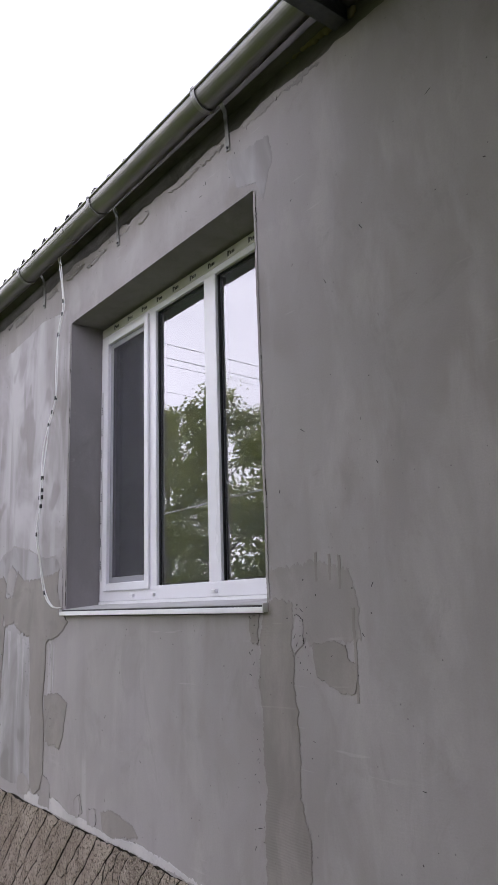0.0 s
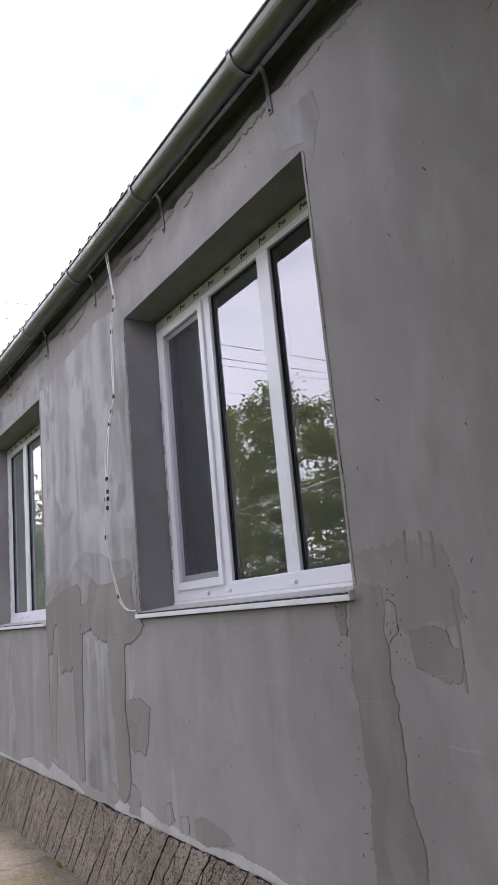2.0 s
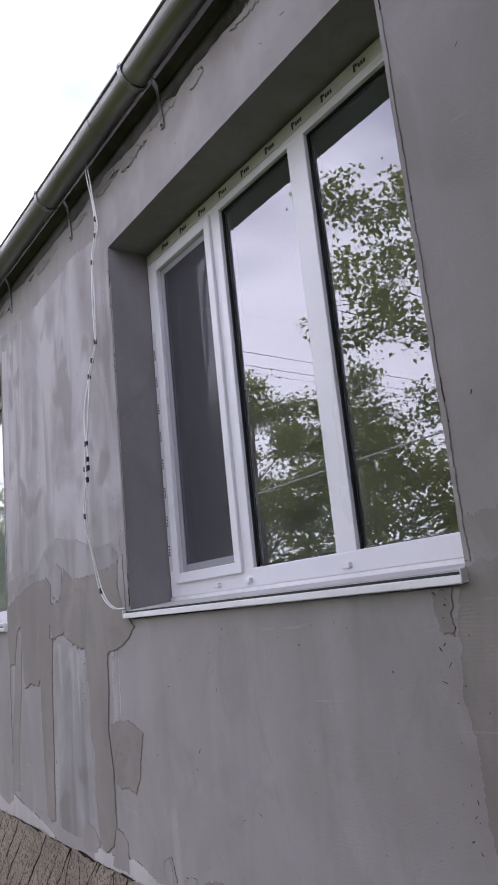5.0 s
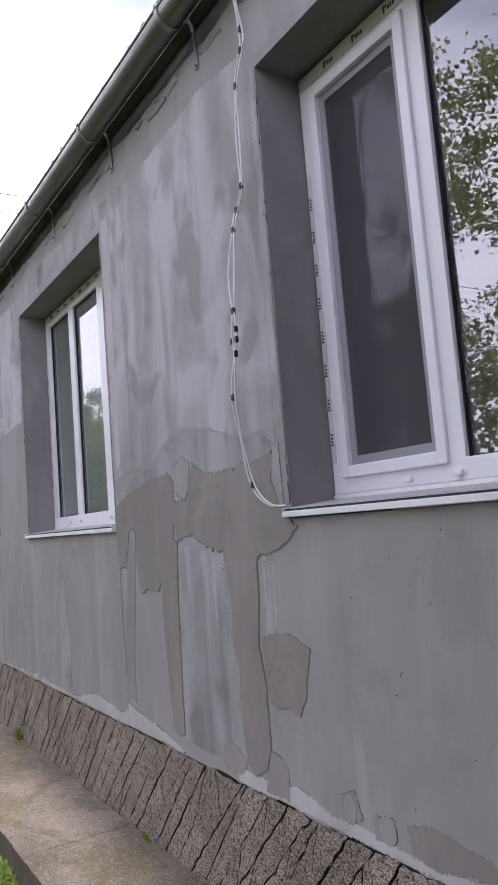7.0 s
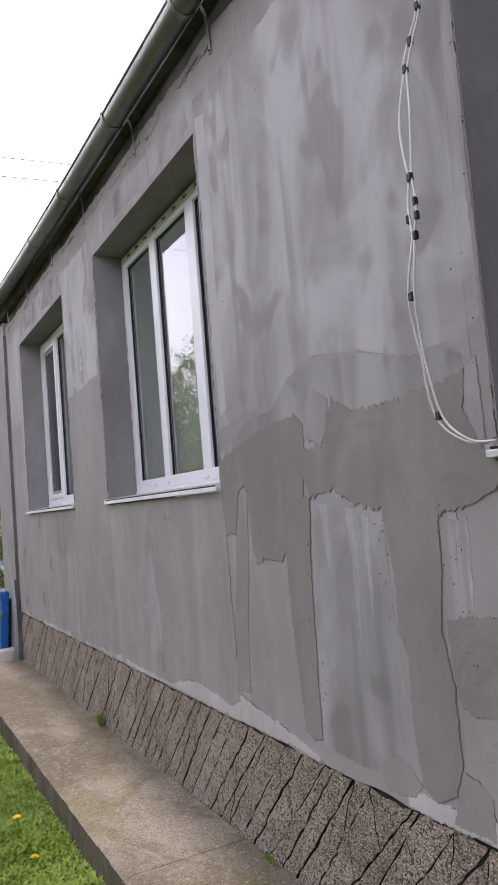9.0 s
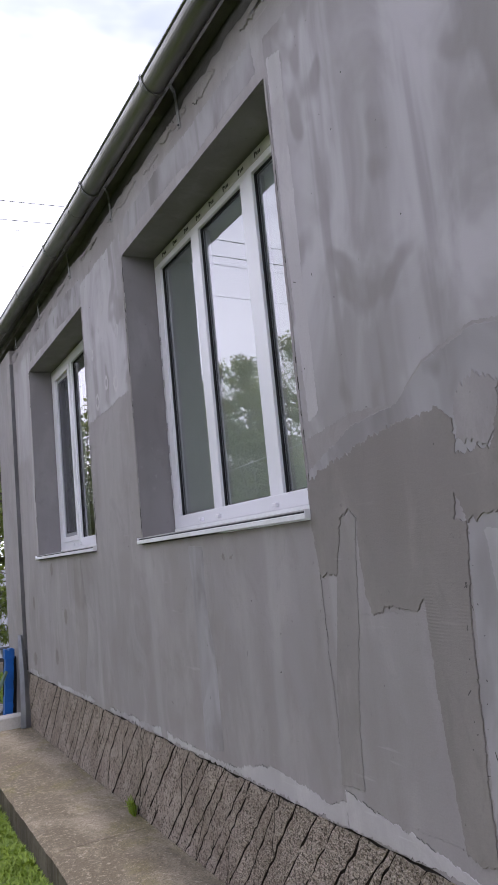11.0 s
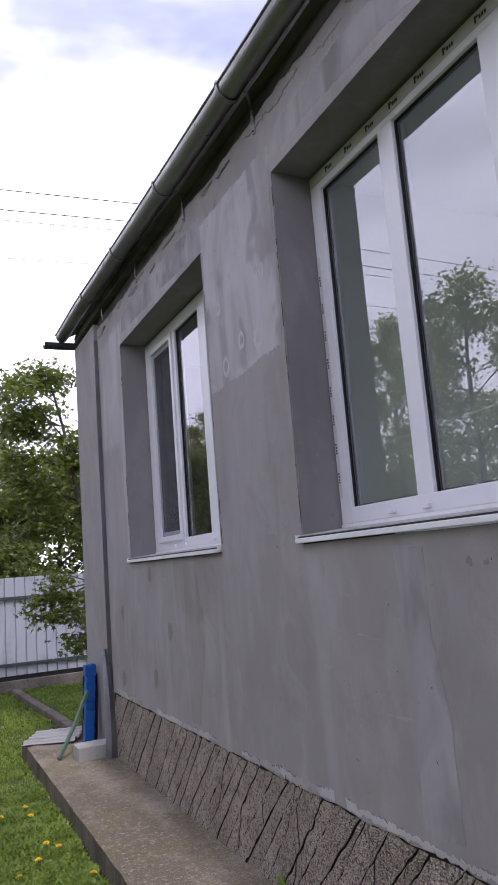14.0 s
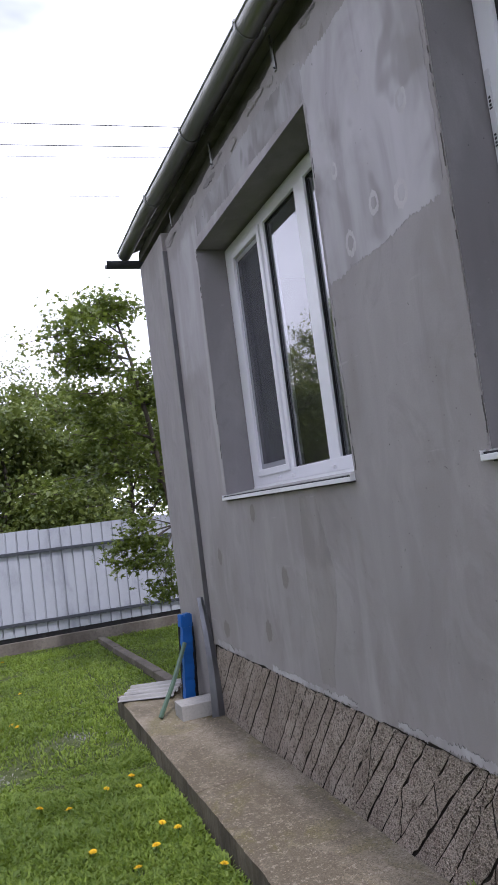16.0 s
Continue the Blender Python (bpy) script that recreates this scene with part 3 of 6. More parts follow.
# ---- house shell ----
def build_wall():
    """The rendered long wall with its three openings, reveals and a ragged lower edge."""
    bm = bmesh.new()
    ys = sorted({-4.0, 9.62, *[v for w in WINDOWS for v in w]})
    zs = [PLINTH_TOP, OPEN_LOW - 0.02, OPEN_TOP, WALL_TOP]
    back = WALL + 0.42
    grid = {}

    def vert(x, y, z):
        key = (round(x, 4), round(y, 4), round(z, 4))
        if key not in grid:
            grid[key] = bm.verts.new((x, y, z))
        return grid[key]

    def low(y):
        return PLINTH_TOP + 0.012 * noise.noise((y * 5, 3, 1)) + 0.008 * noise.noise((y * 21, 1, 7))

    def top(y):
        return WALL_TOP + 0.03 * noise.noise((y * 3, 9, 1)) + 0.018 * noise.noise((y * 15, 2, 5))

    for y0, y1 in zip(ys, ys[1:]):
        hole = any(abs(y0 - w[0]) < 1e-6 for w in WINDOWS)
        n = max(2, round((y1 - y0) / 0.035))
        cut = [y0 + (y1 - y0) * k / n for k in range(n + 1)]
        for a, b in zip(cut, cut[1:]):
            for z0, z1 in zip(zs, zs[1:]):
                if hole and abs(z0 - zs[1]) < 1e-6:
                    continue
                lo = (low(a), low(b)) if z0 == zs[0] else (z0, z0)
                hi = (top(a), top(b)) if z1 == zs[-1] else (z1, z1)
                bm.faces.new((vert(WALL, b, lo[1]), vert(WALL, a, lo[0]), vert(WALL, a, hi[0]), vert(WALL, b, hi[1])))
                if z0 == zs[0]:
                    bm.faces.new((vert(WALL, a, lo[0]), vert(WALL, b, lo[1]), vert(WALL + 0.05, b, lo[1] + 0.01), vert(WALL + 0.05, a, lo[0] + 0.01)))
                if z1 == zs[-1]:
                    bm.faces.new((vert(WALL, b, hi[1]), vert(WALL, a, hi[0]), vert(WALL + 0.05, a, hi[0] - 0.008), vert(WALL + 0.05, b, hi[1] - 0.008)))
    wall = link("wall_west", bm, M_WALL)
    tagged(wall, "grey cement-rendered house wall with mortar patches and pale filler", "wall", kind="structure")
    # the reveals round every opening, rounded arrises on the corners
    for k, (y0, y1) in enumerate(WINDOWS):
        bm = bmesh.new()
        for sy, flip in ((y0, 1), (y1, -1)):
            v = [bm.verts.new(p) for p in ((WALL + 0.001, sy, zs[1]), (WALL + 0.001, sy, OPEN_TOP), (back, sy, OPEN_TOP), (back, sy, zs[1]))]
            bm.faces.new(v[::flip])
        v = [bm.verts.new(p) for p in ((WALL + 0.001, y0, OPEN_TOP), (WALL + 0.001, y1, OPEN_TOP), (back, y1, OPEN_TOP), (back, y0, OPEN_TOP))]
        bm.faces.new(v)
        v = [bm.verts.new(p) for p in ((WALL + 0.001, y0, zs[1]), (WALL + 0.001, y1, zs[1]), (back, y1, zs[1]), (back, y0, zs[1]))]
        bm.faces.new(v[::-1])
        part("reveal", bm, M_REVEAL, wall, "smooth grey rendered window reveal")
        bm = bmesh.new()
        for a, b in ((y0, y0 + 0.008), (y1 - 0.008, y1)):
            box(bm, 1.767, back + 0.006, a, b, OPEN_LOW + 0.03, OPEN_TOP - 0.002)
        box(bm, 1.767, back + 0.005, y0 + 0.008, y1 - 0.008, OPEN_TOP - 0.010, OPEN_TOP - 0.002)
        box(bm, 1.767, back + 0.06, y0 + 0.008, y1 - 0.008, OPEN_LOW + 0.02, OPEN_LOW + 0.035)
        part("inner_reveal", bm, M_ROOM, wall, "pale grey-green painted inner reveal")
    return wall


wall = build_wall()


def build_shell():
    """Everything of the house that closes it: other walls, floor, ceiling, roof."""
    bm = bmesh.new()
    box(bm, WALL - 0.026, WALL + 0.40, 9.62, CORNER, 0.10, WALL_TOP + 0.06, 0.008)
    tagged(link("pilaster", bm, M_WALL), "rendered corner pier standing slightly proud of the wall", "wall", kind="structure")
    # added strip stands in for the shaded side of the pier's step
    bm = boxed(WALL - 0.030, WALL + 0.01, 9.606, 9.619, 0.56, 3.20, 0.002)
    tagged(link("step_shade_strip", bm, M_STRIP), "grey strip standing in for the shaded step of the corner pier", "trim", kind="structure")
    bm = boxed(1.60, 5.3, CORNER - 0.30, CORNER - 0.004, 0.0, 3.4)
    tagged(link("wall_north", bm, M_REVEAL), "grey rendered gable wall of the house", "wall", kind="structure")
    bm = boxed(1.60, 5.3, -4.0, -3.7, 0.0, 3.4)
    tagged(link("wall_south", bm, M_REVEAL), "grey rendered far gable wall of the house", "wall", kind="structure")
    bm = bmesh.new()
    # unseen holes added so that daylight brightens the rooms
    ends = [-3.7, 1.8, 2.4, 4.6, 6.6, 7.7, 8.6, CORNER - 0.3]
    for k, (a, b) in enumerate(zip(ends, ends[1:])):
        for z0, z1 in (((0.0, 3.4),) if k % 2 == 0 else ((0.0, 1.15), (2.95, 3.4))):
            box(bm, 5.0, 5.3, a, b, z0, z1)
    tagged(link("wall_east", bm, M_REVEAL), "grey rendered back wall of the house with holes added to light the rooms", "wall", kind="structure")
    bm = boxed(WALL + 0.03, WALL + 0.45, -4.0, 9.7, 3.20, 3.443)
    bmesh.ops.subdivide_edges(bm, edges=bm.edges[:], cuts=1)
    tagged(link("eave_masonry", bm, M_MASONRY), "bare masonry under the eaves, eave shade painted into its colour", "wall", kind="structure")
    bm = boxed(WALL + 0.43, 5.0, -3.7, CORNER - 0.3, 0.70, 0.80)
    tagged(link("floor", bm, M_ROOM), "plain floor inside the house", "floor", kind="structure")
    bm = boxed(WALL + 0.40, 5.0, -3.7, CORNER - 0.3, 3.14, 3.24)
    tagged(link("ceiling", bm, M_ROOM), "plain ceiling inside the house", "ceiling", kind="structure")
    bm = bmesh.new()
    for a, b in ((-3.7, WINDOWS[0][0]), (WINDOWS[0][1], WINDOWS[1][0]), (WINDOWS[1][1], WINDOWS[2][0]), (WINDOWS[2][1], CORNER - 0.3)):
        box(bm, WALL + 0.30, WALL + 0.425, a, b, 0.8, 3.14)
    box(bm, WALL + 0.30, WALL + 0.425, -3.7, CORNER - 0.3, 0.1, OPEN_LOW - 0.022)
    tagged(link("inner_lining", bm, M_ROOM), "plain inside face of the outer wall", "wall", kind="structure")
    bm = bmesh.new()
    for y in (4.25, 6.9):
        box(bm, WALL + 0.43, 5.0, y, y + 0.12, 0.8, 3.14)
    tagged(link("partition", bm, M_ROOM), "plain partition walls between the rooms", "wall", kind="structure")


build_shell()


def build_roof():
    """Corrugated sheets on the slope, their waves showing over the gutter."""
    roof = empty("roof", "weathered grey corrugated roof sheets over the eaves", "roof", kind="structure")
    slope, reach, wide = math.tan(radians(24)), 2.1, 1.05
    y, n = -4.3, 0
    while y < CORNER - 0.1:
        verts, faces, steps = [], [], 84
        for k in range(steps + 1):
            yy = min(y + (wide + 0.06) * k / steps, CORNER + 0.05 + 0.0001 * k)
            wave = 0.026 * math.cos(2 * math.pi * yy / 0.153)
            for i, x in enumerate((1.415, 1.8, 1.41 + reach)):
                zz = 3.457 + (x - 1.415) * slope + wave + 0.007 * (n % 2)
                verts += [(x, yy, zz), (x, yy, zz - 0.007)]
        for k in range(steps):
            a, b = 6 * k, 6 * (k + 1)
            for i in (0, 2):
                faces += [(a + i, a + i + 2, b + i + 2, b + i), (a + i + 1, b + i + 1, b + i + 3, a + i + 3)]
            faces.append((a, b, b + 1, a + 1))
        sheet("roof_sheet", verts, faces, M_SLATE, roof, smooth=False)
        y, n = y + wide, n + 1
    bm = bmesh.new()
    v = [bm.verts.new(p) for p in ((3.51, -4.3, 3.44 + 2.07 * slope), (3.51, CORNER + 0.05, 3.44 + 2.07 * slope), (5.6, CORNER + 0.05, 3.5), (5.6, -4.3, 3.5))]
    bm.faces.new(v)
    bmesh.ops.solidify(bm, geom=bm.faces[:], thickness=0.02)
    part("back_slope", bm, M_SLATE, roof)
    bm = boxed(1.50, 1.552, -4.2, CORNER, 3.385, 3.443)
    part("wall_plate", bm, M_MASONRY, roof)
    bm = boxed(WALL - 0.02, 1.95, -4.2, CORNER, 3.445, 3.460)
    part("eave_board", bm, M_MASONRY, roof, "weathered eave board in the shade-darkened masonry colour")


build_roof()

def build_canopy():
    """The porch roof over the start of the walk; an unseen sky-blocking wall behind."""
    canopy = empty("porch_canopy", "dark metal-framed porch canopy fixed under the eaves", "canopy", kind="structure")
    for y in (1.44, 0.1, -1.15):
        part("beam", boxed(-2.4, WALL - 0.002, y, y + 0.06, 3.31, 3.37, 0.004), M_DARK_TIN, canopy, "dark metal cross beam")
    # sheet widened out of view to block more sky
    verts, faces, n = [], [], 60
    for k in range(n + 1):
        y = 1.53 - 2.95 * k / n
        for x in (-2.5, 1.34):
            z = 3.39 + 0.012 * (k % 2)
            verts += [(x, y, z), (x, y, z + 0.003)]
    for k in range(n):
        a, b = 4 * k, 4 * k + 4
        faces += [(a, b, b + 2, a + 2), (a + 1, a + 3, b + 3, b + 1)]
    sheet("canopy_sheet", verts, faces, M_SLATE, canopy)
    # unseen wall added to shade the near end of the house wall
    part("sky_block_wall", boxed(-2.4, WALL - 0.01, -1.4, -1.2, 0.0, 3.3), M_REVEAL, canopy, "unseen wall added behind the start to block sky light")


build_canopy()

# mounting foam along the board near the porch
foam = bmesh.new()
for k in range(60):
    fy = 1.44 + k * 0.0105
    bmesh.ops.create_icosphere(foam, subdivisions=1, radius=0.019 + 0.008 * noise.noise((k * 0.9, 1, 1)), matrix=Matrix.Translation((1.548 + 0.008 * noise.noise((k, 3, 1)), fy, 3.365 + 0.12 * (fy - 1.44) - 0.014 * noise.noise((k * 0.5, 7, 1)))))
for v in foam.verts:
    v.co.x = 1.548 + (v.co.x - 1.548) * 0.55
    v.co += 0.006 * Vector((0, noise.noise(v.co * 60), noise.noise(v.co * 45)))
tagged(link("mounting_foam", foam, M_FOAM, smooth=True), "yellowed bead of mounting foam under the eave board", "foam")

# ---- gutter ----
GX, GZ, GR = 1.416, 3.365, 0.053
BRACKETS = (0.30, 1.20, 2.098, 3.000, 3.895, 4.784, 5.707, 6.673, 7.567, 8.49, 9.40)


def sag(y):
    """The gutter hangs lowest near its middle."""
    return 0.0045 * (min(max(y, 1.2), 9.6) - 4.4) ** 2


def trough(bm, y0, y1, r, x=GX, z=GZ, t=0.004, a0=170, a1=370, n=18, rise=0.0):
    """A half-round channel along y, with thickness and a rolled outer lip."""
    out = []
    for y, dz in ((y0, 0.0), (y1, rise)):
        ring = []
        for rr in (r, r - t):
            ring.append([bm.verts.new((x + rr * math.cos(radians(a0 + (a1 - a0) * k / n)), y, z + dz + rr * math.sin(radians(a0 + (a1 - a0) * k / n)))) for k in range(n + 1)])
        out.append(ring)
    (o0, i0), (o1, i1) = out
    for k in range(n):
        bm.faces.new((o0[k], o1[k], o1[k + 1], o0[k + 1]))
        bm.faces.new((i0[k + 1], i1[k + 1], i1[k], i0[k]))
        bm.faces.new((o0[k + 1], i0[k + 1], i0[k], o0[k]))
        bm.faces.new((o1[k], i1[k], i1[k + 1], o1[k + 1]))
    bm.faces.new((o0[0], i0[0], i1[0], o1[0]))
    bm.faces.new((i0[n], o0[n], o1[n], i1[n]))
    return bm


def build_gutter():
    gutter = empty("gutter", "half-round galvanised gutter along the eaves", "gutter", kind="structure")
    cuts = (-4.2, -0.6, 1.45, 3.30, 5.05, 6.95, 8.85, CORNER + 0.08)
    for k, (a, b) in enumerate(zip(cuts, cuts[1:])):
        bm = trough(bmesh.new(), a, b + 0.04, GR + 0.0015 * (k % 2))
        tube(bm, [(GX - GR, a, GZ + 0.012), (GX - GR, b + 0.04, GZ + 0.012)], 0.007, 8)
        bmesh.ops.subdivide_edges(bm, edges=[e for e in bm.edges if abs(e.verts[0].co.y - e.verts[1].co.y) > 0.5], cuts=5)
        for v in bm.verts:
            v.co.z += sag(v.co.y) + 0.0015 * noise.noise(v.co * 5)
        part("trough", bm, M_ZINC, gutter, smooth=False)
    # cross channel at the corner
    bm = bmesh.new()
    y, x0, x1 = CORNER + 0.10, 1.255, 1.60
    n = 14
    rows = []
    for x in (x0, x1):
        rows.append([bm.verts.new((x, y + 0.05 * math.cos(radians(180 + 180 * k / n)), 3.415 + 0.05 * math.sin(radians(180 + 180 * k / n)))) for k in range(n + 1)])
    for k in range(n):
        bm.faces.new((rows[0][k], rows[0][k + 1], rows[1][k + 1], rows[1][k]))
    bmesh.ops.solidify(bm, geom=bm.faces[:], thickness=0.003)
    part("corner_channel", bm, M_DARK_TIN, gutter, "dark tin channel crossing at the corner")


build_gutter()


def build_bracket():
    """A strap under the gutter with a flat arm screwed to the wall."""
    bracket = empty("gutter_bracket", "flat steel gutter bracket screwed to the wall", "bracket", "gutter brackets", at=pose(0, 0, 0))
    bm = bmesh.new()
    trough(bm, -0.012, 0.012, GR + 0.007, t=0.004, a0=160, a1=330)
    box(bm, GX - GR - 0.009, GX - GR - 0.001, -0.011, 0.011, GZ + 0.010, GZ + 0.024, 0.002)
    part("strap", bm, M_STRAP, bracket)
    bm = bmesh.new()
    arm = [(GX + GR + 0.004, GZ + 0.02), (1.495, GZ + 0.005), (1.508, GZ - 0.02), (1.513, GZ - 0.06), (1.519, 3.180)]
    rows = []
    for x, z in arm:
        rows.append([bm.verts.new((x, -0.011, z)), bm.verts.new((x, 0.011, z)), bm.verts.new((x + 0.004, 0.011, z)), bm.verts.new((x + 0.004, -0.011, z))])
    for a, b in zip(rows, rows[1:]):
        for k in range(4):
            bm.faces.new((a[k], a[(k + 1) % 4], b[(k + 1) % 4], b[k]))
    bm.faces.new(rows[0])
    bm.faces.new(rows[-1][::-1])
    part("arm", bm, M_STRAP, bracket)
    bm = bmesh.new()
    tube(bm, [(1.521, 0, 3.192), (1.513, 0, 3.193)], 0.0045, 8)
    part("screw", bm, M_DARK_TIN, bracket)
    return bracket


first = build_bracket()
first.matrix_world = pose(0, BRACKETS[0], sag(BRACKETS[0]))
for by in BRACKETS[1:]:
    copy_thing(first, pose(0, by, sag(by)))


# ---- windows ----
def rim(bm, y0, y1, z0, z1, width, x0, x1, bevel=0.004, sides="lrtb"):
    """A rectangular frame of four bars in the plane of the wall."""
    if "l" in sides:
        box(bm, x0, x1, y1 - width, y1, z0, z1, bevel)
    if "r" in sides:
        box(bm, x0, x1, y0, y0 + width, z0, z1, bevel)
    if "b" in sides:
        box(bm, x0 + 0.0006, x1, y0 + width - 0.002, y1 - width + 0.002, z0, z0 + width, bevel)
    if "t" in sides:
        box(bm, x0 + 0.0006, x1, y0 + width - 0.002, y1 - width + 0.002, z1 - width, z1, bevel)
    return bm


def build_window(k, y0, y1, glass_l, glass_m, glass_r, sash, film_side):
    """A three-light white window; panes run from far to near; sash: whether the far light opens and has a net."""
    win = empty(f"window_{k}", "three-light white plastic window set back in its opening", "window", kind="structure")
    z0, z1, g0, g1 = 1.517, 2.952, 1.578, 2.878
    front, deep = 1.700, 1.765
    bm = bmesh.new()
    # outer frame bars and the two mullions
    spans = [glass_l, glass_m, glass_r]
    box(bm, front, deep, spans[0][1], y1 - 0.004, z0, z1, 0.004)
    box(bm, front, deep, y0 + 0.004, spans[2][0], z0, z1, 0.004)
    box(bm, front + 0.0006, deep, y0 + 0.02, y1 - 0.02, z0, g0, 0.004)
    box(bm, front + 0.0006, deep, y0 + 0.02, y1 - 0.02, g1, z1, 0.004)
    box(bm, front + 0.0012, deep, spans[1][1], spans[0][0], g0 - 0.01, g1 + 0.01, 0.004)
    box(bm, front + 0.0012, deep, spans[2][1], spans[1][0], g0 - 0.01, g1 + 0.01, 0.004)
    part("window_frame", bm, M_PVC, win, "white plastic window frame")
    for i, (a, b) in enumerate(spans):
        if i == 0 and sash:
            bm = rim(bmesh.new(), a - 0.022, b + 0.010, g0 - 0.012, g1 + 0.008, 0.038, front - 0.012, deep, 0.005)
            leaf = part("sash", bm, M_PVC, win, "white opening sash")
            a2, b2, c2, d2 = a + 0.016, b - 0.028, g0 + 0.026, g1 - 0.030
            bm = rim(bmesh.new(), a2 - 0.002, b2 + 0.002, c2 - 0.002, d2 + 0.002, 0.030, front + 0.006, front + 0.014, 0.002)
            net_frame = part("net_frame", bm, M_NETFRAME, win, "grey insect net frame")
            bm = boxed(front + 0.009, front + 0.011, a2 + 0.026, b2 - 0.026, c2 + 0.026, d2 - 0.026)
            part("net", bm, M_NET, net_frame, "dark insect net")
            bm = boxed(GLASS + 0.012, GLASS + 0.016, a2 - 0.005, b2 + 0.005, c2 - 0.005, d2 + 0.005)
        else:
            bm = bmesh.new()
            for ya, yb in ((a, a + 0.0035), (b - 0.0035, b)):
                box(bm, GLASS - 0.010, GLASS + 0.002, ya, yb, g0 + 0.001, g1 - 0.001)
            box(bm, GLASS - 0.010, GLASS + 0.002, a + 0.003, b - 0.003, g1 - 0.004, g1 - 0.0005)
            box(bm, GLASS - 0.004, GLASS + 0.002, a + 0.003, b - 0.003, g0 + 0.0005, g0 + 0.003)
            part("gasket", bm, M_GASKET, win, "black rubber glazing gasket")
            bm = rim(bmesh.new(), a + 0.004, b - 0.004, g0 + 0.003, g1 - 0.004, 0.005, GLASS + 0.005, GLASS + 0.012, 0.001)
            part("spacer", bm, M_NETFRAME, win, "grey spacer bar between the panes")
            bm = boxed(GLASS, GLASS + 0.004, a + 0.004, b - 0.004, g0 + 0.004, g1 - 0.004)
        for f in bm.faces:
            f.material_index = 0 if f.normal.x < -0.9 else 1
        pane = part("pane", bm, [M_GLASS, M_CLEAR], win, "reflective double-glazed pane")
        pane.visible_shadow = False
    # drain caps along the bottom bar
    for y in (glass_l[0] + 0.14, glass_l[0] - 0.05, glass_m[0] - 0.045):
        bm = boxed(front - 0.013, front + 0.002, y - 0.016, y + 0.016, z0 + 0.014, z0 + 0.030, 0.003)
        part("drain_cap", bm, M_PVC, win)
    # protective film with unreadable print along the head and the far jamb
    if film_side:
        # head film: its darker colour paints the shade there
        bm = boxed(front - 0.0022, front + 0.001, y0 + 0.012, y1 - 0.012, z1 - 0.046, z1 - 0.001)
        film = part("film_strip", bm, M_FILM, win, "printed protective film left on the frame")
        bm2 = boxed(front - 0.0022, front + 0.001, y1 - 0.030, y1 - 0.008, z0 + 0.10, z1 - 0.35)
        film2 = part("film_strip", bm2, M_FILM_PALE, win, "printed protective film left on the frame")
        y = y0 + 0.10
        while y < y1 - 0.12:
            bm = bmesh.new()
            box(bm, front - 0.0036, front - 0.002, y, y + 0.007, z1 - 0.036, z1 - 0.012)
            box(bm, front - 0.0036, front - 0.002, y - 0.008, y - 0.002, z1 - 0.022, z1 - 0.014)
            for j in range(3):
                box(bm, front - 0.0036, front - 0.002, y - 0.019 - 0.011 * j, y - 0.012 - 0.011 * j, z1 - 0.032, z1 - 0.019)
            part("print_mark", bm, M_PRINT, film)
            y += 0.145
        z = z0 + 0.16
        while z < z1 - 0.45:
            bm = bmesh.new()
            box(bm, front - 0.0036, front - 0.002, y1 - 0.024, y1 - 0.012, z, z + 0.005)
            for j in range(3):
                box(bm, front - 0.0036, front - 0.002, y1 - 0.022, y1 - 0.014, z + 0.009 + 0.012 * j, z + 0.016 + 0.012 * j)
            part("print_mark", bm, M_PRINT, film2)
            z += 0.115
    # sloping sill: upstand under the frame, fall, nose, black shadow strip, folded lip
    ya, yb = y0 - 0.004, y1 + 0.020
    sill = None
    for what, prof, mat, note in (("window_sill", [(1.700, 1.504), (1.532, 1.4885), (1.514, 1.4860), (1.514, 1.4815), (1.532, 1.484), (1.700, 1.496)], M_SILL_TOP, "white metal window sill in a greyer tone than its lip"),
                                  ("lip", [(1.514, 1.4765), (1.5025, 1.4750), (1.5000, 1.4730), (1.5000, 1.4590), (1.5020, 1.4570), (1.5060, 1.4570), (1.5040, 1.4720), (1.514, 1.4735)], M_SILL, "white folded sill lip"),
                                  ("groove", [(1.516, 1.4830), (1.5115, 1.4820), (1.5115, 1.4755), (1.516, 1.4755)], M_GASKET, "black strip painting the shadow gap behind the sill lip"),
                                  ("upstand", [(1.704, 1.5165), (1.6975, 1.5165), (1.6965, 1.5035), (1.704, 1.5035)], M_SILL, "white sill upstand under the frame")):
        bm = bmesh.new()
        rows = []
        for y in (ya, yb):
            rows.append([bm.verts.new((x, min(max(y, y0 + 0.003), y1 - 0.003) if what in ("window_sill", "upstand") else y, z)) for x, z in prof])
        n = len(prof)
        for j in range(n):
            bm.faces.new((rows[0][j], rows[0][(j + 1) % n], rows[1][(j + 1) % n], rows[1][j]))
        bm.faces.new(rows[0][::-1])
        bm.faces.new(rows[1])
        bmesh.ops.recalc_face_normals(bm, faces=bm.faces[:])
        made = part(what, bm, mat, win if sill is None else sill, note)
        sill = sill or made
    for y in (ya, yb):
        part("end_cap", boxed(1.501, 1.523, y - 0.0015, y + 0.0015, 1.459, 1.488, 0.0006), M_SILL, sill)
    # solid black block drawn for the shadow in the end gap
    part("end_gap_shade", boxed(front - 0.004, front + 0.02, y0 + 0.001, y0 + 0.014, 1.500, 1.522, 0.001), M_GASKET, sill, "black block painting the shadow gap at the sill's end")
    return win


build_window(1, *WINDOWS[0], (3.032, 3.452), (2.545, 2.956), (2.03, 2.459), True, True)
build_window(2, *WINDOWS[1], (6.078, 6.482), (5.560, 5.992), (5.085, 5.458), False, True)
